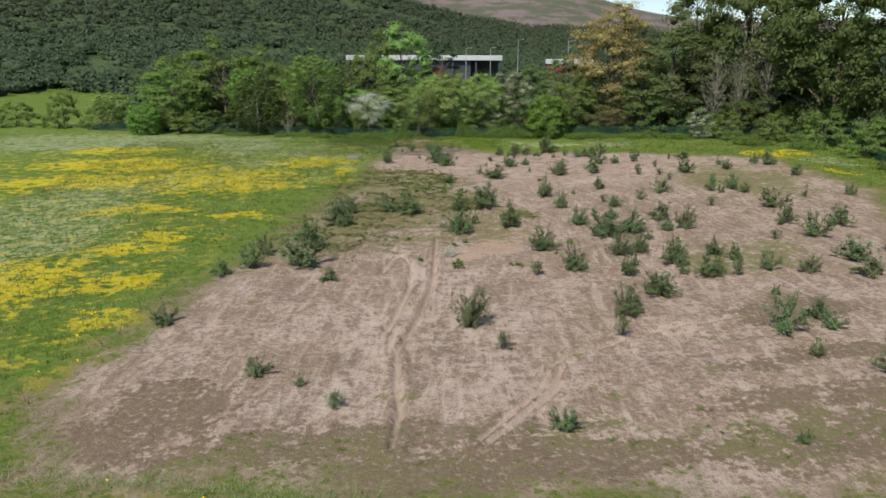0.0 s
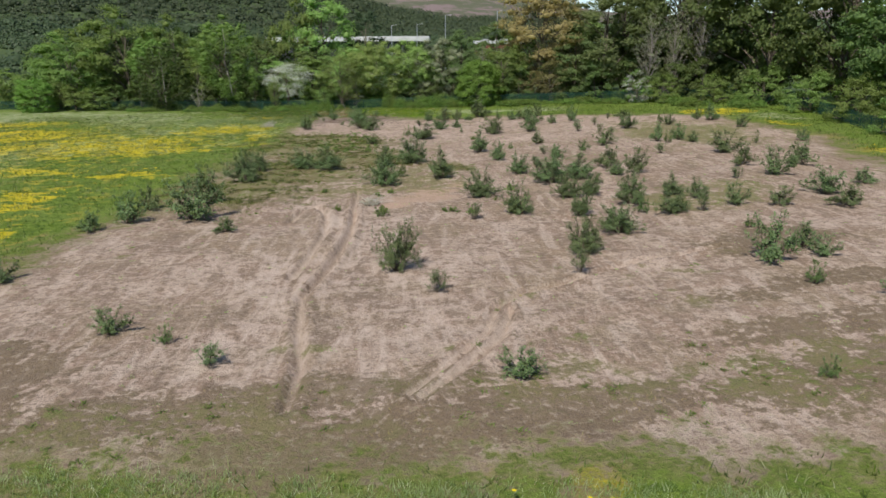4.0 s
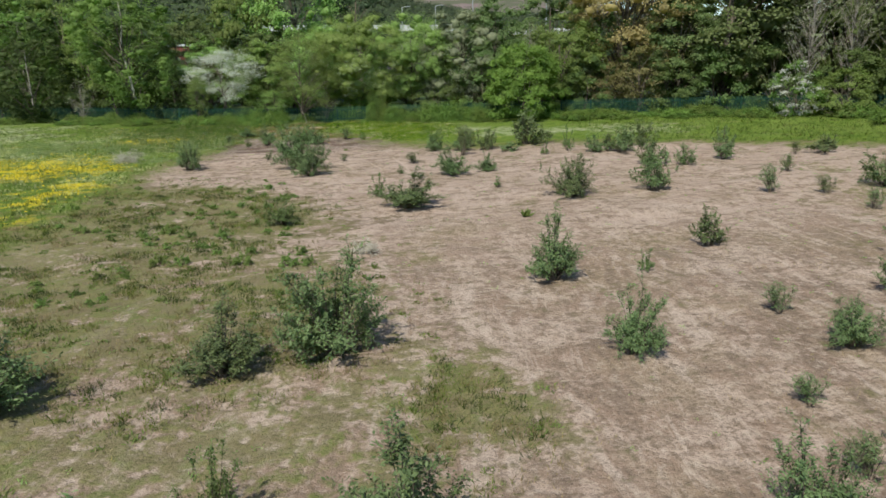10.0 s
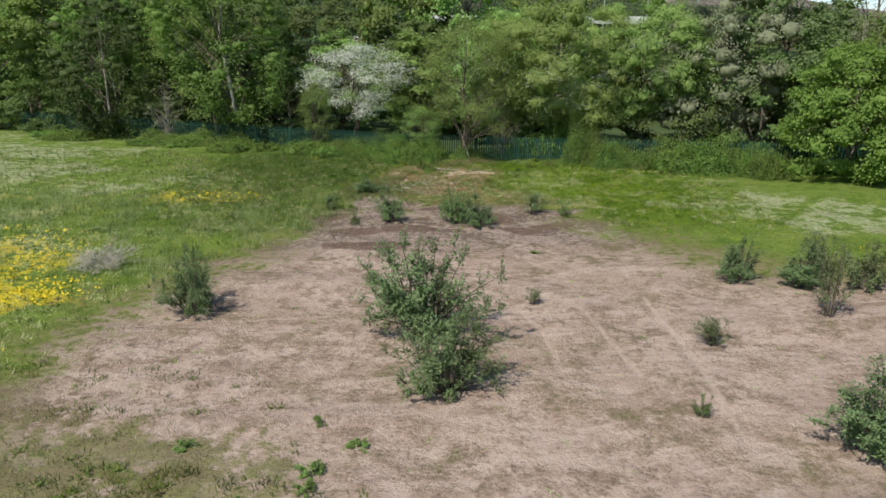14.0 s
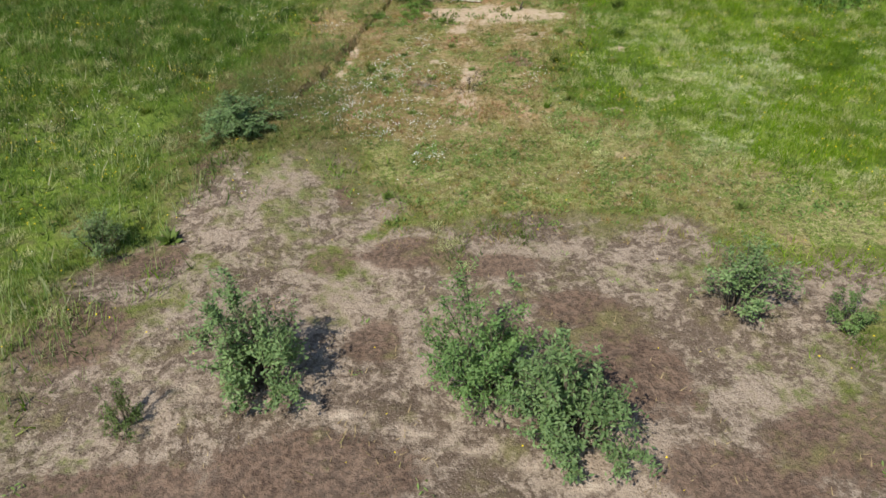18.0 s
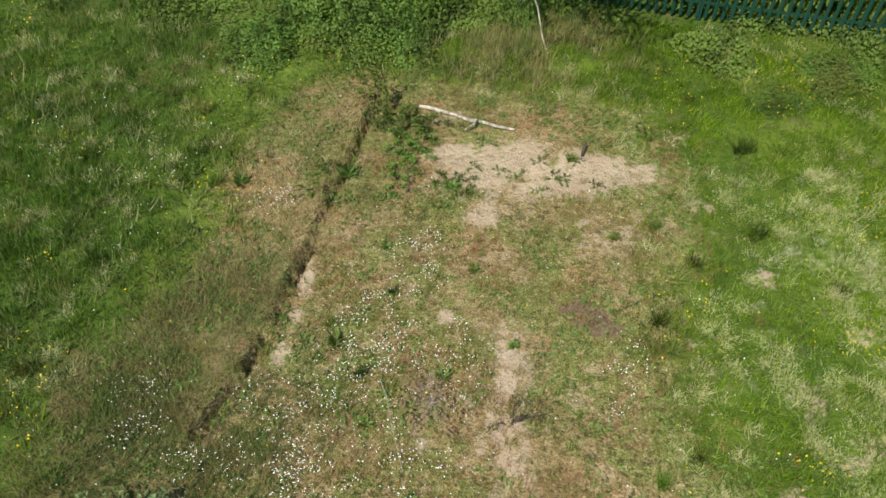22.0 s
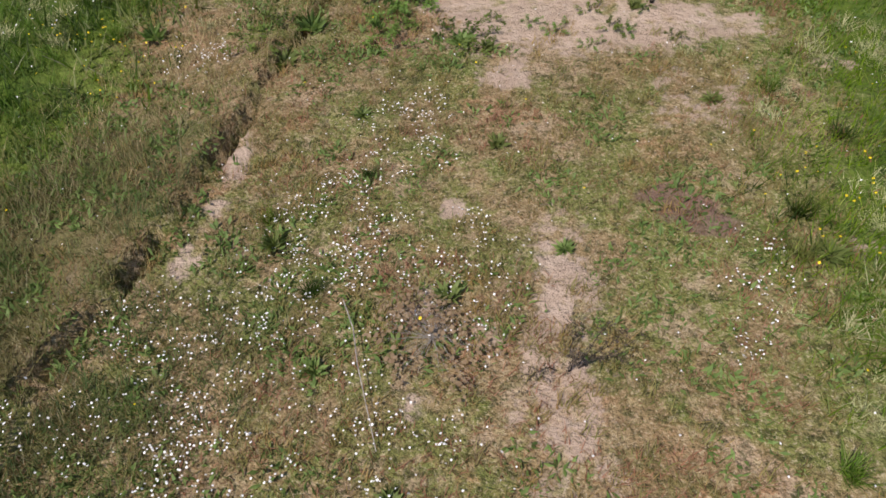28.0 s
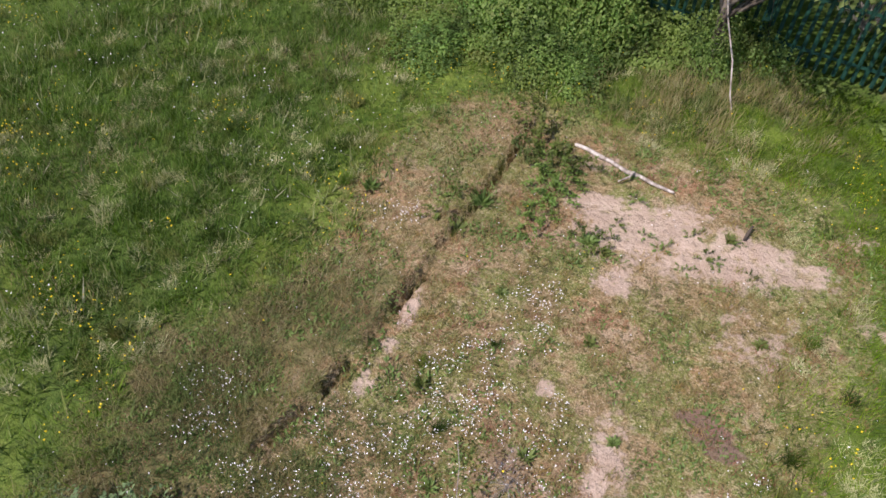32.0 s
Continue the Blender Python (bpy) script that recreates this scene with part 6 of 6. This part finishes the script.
sward("meadow_grass", x, y, 0.26, 0.035, 3, L_GRASS, "rough green grass of the flower meadow", 0.9, 0.12)
x, y = scatter(60000, -46, -100, 0, 14, lambda a, c: meadow(a, c) * np.where(c < -35, 0.45, 1.0) * (value_noise(a, c, 2.6, 25) > 0.5) * (value_noise(a, c, 0.9, 26) > 0.4))
sward("seeding_grass", x, y, 0.3, 0.035, 3, L_PALE, "pale seeding grass of the flower meadow", 0.8, 0.14)
FRONT = [(-30, -89.5), (-24, -91.2), (-17.4, -93.6), (-10, -96.2), (-4, -98.2)]
x, y = scatter(22000, -31, -100, -2, -88, lambda a, c: np.clip(1.3 - along(a, c, FRONT) / 0.55, 0, 1) * (0.25 + 0.75 * (value_noise(a, c, 0.8, 56) > 0.4)))
sward("bleached_verge", x, y, 0.24, 0.018, 5, L_PALE, "bleached grass verge in front of the bare field", 0.9, 0.1)
x, y = scatter(14000, 24, -70, 56, 0, meadow)
sward("meadow_grass", x, y, 0.28, 0.04, 3, L_GRASS, "rough green grass beside the wood", 0.9, 0.12)
x, y = scatter(26000, -5, -3, 6, 10, lambda a, c: thin_turf(a, c) * (0.25 + 0.75 * (value_noise(a, c, 0.45, 44) > 0.4)))
sward("short_turf", x, y, 0.075, 0.008, 4, L_TURF, "thin short turf over sandy soil", 1.0, 0.03)
x, y = scatter(22000, -5, -3, 6, 10, lambda a, c: thin_turf(a, c) * (value_noise(a, c, 0.6, 45) > 0.45))
sward("dry_turf", x, y, 0.09, 0.008, 4, L_HAY, "dry brown turf over sandy soil", 0.9, 0.03)
x, y = scatter(5000, -5, -3, 6, 10, lambda a, c: thin_turf(a, c) * (value_noise(a, c, 0.8, 46) > 0.55))
sward("straw_turf", x, y, 0.1, 0.008, 5, L_STRAW, "bleached straw in the thin turf", 1.0, 0.04)
x, y = scatter(2000, -5, -3, 6, 10, lambda a, c: np.clip(bare_share(a, c)[1] * 2, 0, 1) * (value_noise(a, c, 0.7, 47) > 0.4) * np.clip(1.25 - 1.1 * spots(a, c, SAND), 0.35, 1))
sward("turf_tufts", x, y, 0.13, 0.009, 20, L_TURF, "small upright tufts of green grass", 0.7, 0.035)
x, y = scatter(17000, -5.5, 0, -0.8, 9, lambda a, c: thin_turf(a, c) * np.clip((5.6 - c) / 1.5, 0, 1) * (value_noise(a, c, 0.5, 19) > 0.3) * np.clip(1.2 - np.abs(a + 2.5 + (6 - c) * 0.4) / 0.9, 0, 1))
sward("dry_bank_grass", x, y, 0.2, 0.008, 4, L_BANK, "long dry grass on the bank beside the ditch", 0.8, 0.04)
x, y = scatter(9000, -5.5, 0, -0.8, 9, lambda a, c: thin_turf(a, c) * np.clip((c - 4) / 1.5, 0, 1) * (value_noise(a, c, 0.5, 19) > 0.3) * np.clip(1.2 - np.abs(a + 2.5 + (6 - c) * 0.4) / 0.9, 0, 1))
sward("straw_bank_grass", x, y, 0.16, 0.008, 4, L_STRAW, "bleached dry grass along the top of the bank", 0.8, 0.04)
x, y = scatter(10000, -5, -1, 0.4, 6, lambda a, c: thin_turf(a, c) * np.clip((-1.0 - a) / 1.3, 0, 1) * np.clip((5.5 - c) / 3, 0, 1) * np.clip((c + 0.5) / 2, 0, 1) * (value_noise(a, c, 0.5, 48) > 0.5))
sward("bank_grass", x, y, 0.17, 0.009, 4, L_DARK, "dark green grass mixed into the dry bank", 0.7, 0.05)
x, y = scatter(13000, -22, -64, 3, -20, lambda a, c: np.clip(spots(a, c, TURF), 0, 1) * (value_noise(a, c, 1.3, 49) > 0.5))
sward("turf_clumps", x, y, 0.18, 0.02, 18, L_GRASS, "green grass clumps on the olive turf", 0.8, 0.12)
x, y = scatter(7000, -22, -64, 3, -20, lambda a, c: np.clip(spots(a, c, TURF), 0, 1) * (value_noise(a, c, 1.1, 50) > 0.5))
sward("brown_clumps", x, y, 0.16, 0.02, 22, L_HAY, "brown dry grass clumps on the olive turf", 0.8, 0.14)
x, y = scatter(60000, -9, -15, 14, -1.2, lambda a, c: np.clip(bare_share(a, c)[0] * 1.6 - 0.5, 0, 1) * (value_noise(a, c, 1.0, 51) > 0.5) * (0.2 + 0.8 * (value_noise(a, c, 0.3, 52) > 0.45)))
sward("moss_crust", x, y, 0.035, 0.02, 4, L_CRUST, "dark dry moss crust on the bare soil", 1.2, 0.04)
x, y = scatter(14000, -5.5, -0.5, 0.4, 3.8, lambda a, c: thin_turf(a, c) * np.clip((-a - 0.7) / 1.2, 0, 1) * np.clip((3.8 - c) / 1.5, 0, 1) * (0.15 + 0.85 * (value_noise(a, c, 0.5, 55) > 0.45)))
sward("bank_foot_grass", x, y, 0.13, 0.009, 4, L_BANK, "grey-brown rough grass below the bank", 0.8, 0.04)
x, y = scatter(1500, -0.4, 8.7, 4.2, 11.6, lambda a, c: np.clip(1.3 - np.hypot((a - 1.9) / 1.9, (c - 10.1) / 1.3), 0, 1) * (value_noise(a, c, 0.5, 57) > 0.42))
sward("dead_stems", x, y, 0.34, 0.012, 9, L_HAY, "brown dead stems and old grass under the willow", 0.7, 0.06)
x, y = scatter(3900, -4.5, 0.5, 4, 9, lambda a, c: thin_turf(a, c) * np.clip((a + 2.0) / 0.8, 0.1, 1) * (value_noise(a, c, 0.7, 53) > 0.52))
sward("sorrel", x, y, 0.1, 0.009, 8, L_SORREL, "small rusty sorrel plants in the thin turf", 0.8, 0.04)
x, y = scatter(26000, -26, -96, 40, -1, lambda a, b: np.clip(bare_share(a, b)[0] * 1.4 - 0.35, 0, 1) * (0.15 + 0.85 * (value_noise(a, b, 2.2, 8) > 0.52)) * np.where(b < -60, 0.55, 1.0))
sward("dry_straw", x, y, 0.11, 0.02, 3, L_STRAW, "dry straw and moss tufts on the bare soil", 0.9, 0.06)
x, y = scatter(26000, -26, -97, 40, -1, lambda a, b: np.clip(spots(a, b, TURF), 0, 1) * (value_noise(a, b, 1.1, 9) > 0.45))
sward("olive_turf", x, y, 0.12, 0.018, 3, L_TURF, "olive turf tufts spreading over the soil", 0.7, 0.08)


def weed_scatter(name, n, box_, keep, size, mat, label, each=9):
    x, y = scatter(n, *box_, keep)
    idx = np.repeat(np.arange(len(x)), each)
    k = len(idx)
    s = rng.uniform(0.5, 1.3, len(x))[idx] * size
    a = rng.uniform(0, 6.283, k)
    w = np.column_stack([np.cos(a), np.sin(a), rng.uniform(0.1, 1.3, k)])
    p = np.column_stack([x, y, relief(x, y)])[idx] + rng.normal(0, 0.8, (k, 3)) * s[:, None] * [1, 1, 0]
    return tagged(new(name, mesh_of(name, *leaves(p, w, s, s * 0.32), mat)), label, "weeds", kind="stuff")


weed_scatter("low_weeds", 5200, (-22, -95, 12, -14), lambda a, b: np.clip(spots(a, b, TURF), 0, 1) * (value_noise(a, b, 1.6, 15) > 0.5), 0.1, L_WEED, "low green weeds dotted over olive turf", 26)
weed_scatter("low_weeds", 3600, (-25, -94, 38, -3), lambda a, b: np.clip(bare_share(a, b)[0] * 1.6 - 0.5, 0, 1) * 0.5, 0.07, L_OLIVE, "tiny olive weeds scattered over bare soil")
weed_scatter("low_weeds", 4600, (-5, -2.5, 7, 10), lambda a, b: thin_turf(a, b) * (value_noise(a, b, 0.5, 16) > 0.45), 0.075, L_WEED, "small green weeds in the thin turf", 14)


def flower_heads(name, x, y, size, lift, mat, label, petals=6):
    n = len(x)
    a = np.arange(petals) * 2 * np.pi / petals
    z = relief(x, y) + lift * rng.uniform(0.5, 1.2, n)
    tilt = rng.normal(0, 0.3, (n, 2))
    r = size * rng.uniform(0.7, 1.2, n)[:, None]
    vx, vy = np.cos(a)[None] * r, np.sin(a)[None] * r
    v = np.stack([x[:, None] + vx, y[:, None] + vy, z[:, None] + vx * tilt[:, :1] + vy * tilt[:, 1:]], -1)
    c = np.column_stack([x, y, z + size * 0.35])
    v = np.concatenate([c[:, None], v], 1).reshape(-1, 3)
    base = np.arange(n)[:, None, None] * (petals + 1)
    k = np.arange(petals)
    f = base + np.stack([0 * k, k + 1, (k + 1) % petals + 1], -1)[None]
    return tagged(new(name, mesh_of(name, v, f.reshape(-1, 3), mat)), label, "flowers", kind="stuff")


DAISIES = [(-0.25, 5.0, 0.35, 0.5), (-0.1, 4.7, 0.3, 0.3), (-0.8, 4.05, 0.4, 0.4), (-1.7, 2.75, 0.5, 0.35), (-1.5, 2.0, 0.8, 0.35), (-0.2, 1.75, 0.5, 0.3), (-2.4, 1.95, 0.4, 0.25), (2.5, 3.4, 0.14, 0.16), (2.1, 2.5, 0.14, 0.14), (0.4, 3.75, 0.25, 0.2),
           (-3.5, 3.0, 0.35, 0.25), (-3.4, 2.4, 0.3, 0.2), (-0.3, 1.3, 0.6, 0.4), (-0.6, 0.7, 0.7, 0.3), (-0.9, 2.2, 0.5, 0.5), (0.3, 3.0, 0.3, 0.4), (-0.6, 3.4, 0.6, 0.5), (0.1, -0.2, 0.3, 0.3), (-2.3, 6.2, 0.3, 0.3), (0.0, 5.3, 0.3, 0.3), (2.45, 3.0, 0.2, 0.25), (0.45, 3.6, 0.3, 0.2), (-1.6, 1.4, 0.7, 0.3)]
x, y = scatter(100000, -5, -2, 5, 9, lambda a, b: np.clip(spots(a, b, DAISIES) * 0.9 * (value_noise(a, b, 0.16, 4) ** 2) + 0.006, 0, 1))
flower_heads("daisies", x, y, 0.0075, 0.07, PETAL, "scattered small white daisies in short turf", 7)
x, y = scatter(3000, -16, -8, -3.2, 12, lambda a, b: meadow(a, b) * (value_noise(a, b, 1.4, 87) > 0.55))
flower_heads("clover_heads", x, y, 0.0095, 0.22, PETAL, "small white clover heads in the long grass", 6)
x, y = scatter(30000, -16, -12, 16, 12, lambda a, b: meadow(a, b) * (0.05 + 0.85 * (value_noise(a, b, 0.8, 6) > 0.66)) + 0.006)
flower_heads("dandelions", x, y, 0.0105, 0.2, YELLOW, "small yellow flower heads in the grass", 6)
x, y = scatter(9000, -17, -20, -7, 1, lambda a, b: spots(a, b, BUTTERCUPS) * 0.9 * (value_noise(a, b, 0.8, 54) > 0.3))
flower_heads("buttercups", x, y, 0.035, 0.28, YELLOW, "small patches of yellow buttercups in long grass", 5)
x, y = scatter(60000, -46, -98, 48, 2, lambda a, b: spots(a, b, BUTTERCUPS) * meadow(a, b) * 0.55 * (value_noise(a, b, 1.3, 7) > 0.35))
flower_heads("buttercups", x, y, 0.05, 0.3, YELLOW, "drifts of yellow buttercups in the meadow", 5)

# ---- far buildings and lamp posts ----
def depot(x, y, turn, length, depth, height):
    house = new("depot_building")
    m = pose(x, y, 0, 0, 0, turn)
    ground = rest(x, y)
    house.matrix_basis = pose(x, y, ground, 0, 0, turn)
    part("roof", bm_mesh("roof", box(0, 0, height - 1.5, length, depth, height, 0.05), ROOF_WHITE), house, "long flat pale roof with a deep fascia")
    part("wall", bm_mesh("wall", box(1, depth * 0.55, -1, length - 1, depth - 1, height - 1.5), SHADE_GREY), house, "dark rear wall standing in for the shade under the roof")
    part("red_panel", bm_mesh("red_panel", box(length * 0.5, 0.9, 3, length * 0.62, 1.15, 9.6), BRICK_RED), house, "red panel at the front")
    part("side_wall", bm_mesh("side_wall", box(1, 1.2, -1, length * 0.8, depth * 0.55, height - 1.5), SHADE_GREY), house)
    post = bm_mesh("column", box(-0.3, -0.3, -1, 0.3, 0.3, height - 1.5, 0.03), SHADE_GREY)
    for k in range(4):
        col = part("column", post, house)
        col.location = (length - 0.9 - k * 7.5, 0.8, 0)
    return tagged(house, "long open depot with a pale flat roof", "building")


depot(-3.8, 134.3, -15.6, 51, 16, 13.4)
low = new("low_building")
low.matrix_basis = pose(59, 116, rest(59, 116), 0, 0, -16)
part("wall", bm_mesh("wall", box(0, 0, -1, 14, 9, 9.2), BRICK_RED), low, "red wall")
part("roof", bm_mesh("roof", box(-0.4, -0.4, 9.2, 14.4, 9.4, 10.6, 0.05), ROOF_WHITE), low)
tagged(low, "low red building with a pale roof edge", "building")
van = new("red_shed")
van.matrix_basis = pose(-24, 138, rest(-24, 138), 0, 0, -16)
part("wall", bm_mesh("wall", box(0, 0, -1, 7, 5, 8.4), BRICK_RED), van)
part("roof", bm_mesh("roof", box(-0.3, -0.3, 8.4, 7.3, 5.3, 8.9, 0.05), ROOF_WHITE), van)
tagged(van, "small red shed with a pale roof", "building")


def lamp_post(x, y, height):
    post = new("lamp_post")
    z = rest(x, y)
    part("pole", mesh_of("pole", *tubes([np.array([(0, 0, -0.3, 0.14), (0, 0, height * 0.5, 0.11), (0, 0, height, 0.07)])], 8), POLE_GREY, True), post)
    arm = part("arm", mesh_of("arm", *tubes([np.array([(0, 0, height - 0.1, 0.05), (0.5, 0, height + 0.05, 0.05), (1.1, 0, height + 0.1, 0.04)])], 6), POLE_GREY, True), post)
    part("lamp_head", bm_mesh("lamp_head", box(0.9, -0.15, height + 0.02, 1.6, 0.15, height + 0.16, 0.04), POLE_GREY), arm)
    post.location = (x, y, z)
    tagged(post, "tall grey street lamp beyond the trees", "street lamp", "street lamps")


for x, y, h in ((25.6, 83.8, 14.5), (31.9, 82.0, 14.5), (39.0, 80.3, 16.5), (37.5, 36.9, 15.5)):
    lamp_post(x, y, h)

# ---- the wooded hillside ----
def far_woods(count, near, far, low, high, mat, label):
    way = np.radians(rng.uniform(low, high, count))
    r = np.sqrt(rng.uniform(near**2, far**2, count))
    x, y = -17 + np.sin(way) * r, -115 + np.cos(way) * r
    clear = (np.hypot(x - 22, (y - 110) * 0.55) > 34) & (y - 14 + 0.37 * x > 40) & (value_noise(x, y, 60, 12) > 0.16) & ((x > -62) | (r > 270))
    x, y, r = x[clear], y[clear], r[clear]
    n = len(x)
    w, h = rng.uniform(2.4, 7.0, n) + (2.0 if near < 300 else 0.0), rng.uniform(6, 13, n)
    z = relief(x, y)
    idx = np.arange(n)
    p = np.column_stack([x, y, z + h * 0.06])[idx] + rng.normal(0, 0.2, (n, 3)) * np.column_stack([w, w, h * 0.5])[idx]
    s = rng.uniform(0.5, 0.75, n)
    v, quads, tris = lumps(p, w[idx] * s, h[idx] * 0.3 * s, 5, (-20, 35))
    each = 76 if near < 300 else 26
    idx = np.repeat(np.arange(n), each)
    u = unit(rng.normal(size=(len(idx), 3)))
    u[:, 2] = np.abs(u[:, 2])
    p = np.column_stack([x, y, z + h * 0.1])[idx] + u * np.column_stack([w, w, h * 0.5])[idx] * rng.uniform(0.55, 1.0, len(idx))[:, None]
    size = w[idx] * (rng.uniform(0.1, 0.2, len(idx)) if near < 300 else rng.uniform(0.15, 0.32, len(idx)))
    v2, f2 = leaves(p, None, size, size * 0.85, face=u * 0.5 + rng.normal(0, 0.15, u.shape) + [-0.15, -0.3, 0.6])
    ob = new("hillside_wood", mesh_of("hillside_wood", np.concatenate([v, v2]), [quads, np.concatenate([tris, f2 + len(v)])], mat))
    return tagged(ob, label, "woodland", kind="stuff")


far_woods(2600, 185, 420, -32, 55, L_HILL, "green mixed wood on the valley floor")
far_woods(6500, 420, 860, -32, 26, L_HILL, "dense wood covering the hillside")
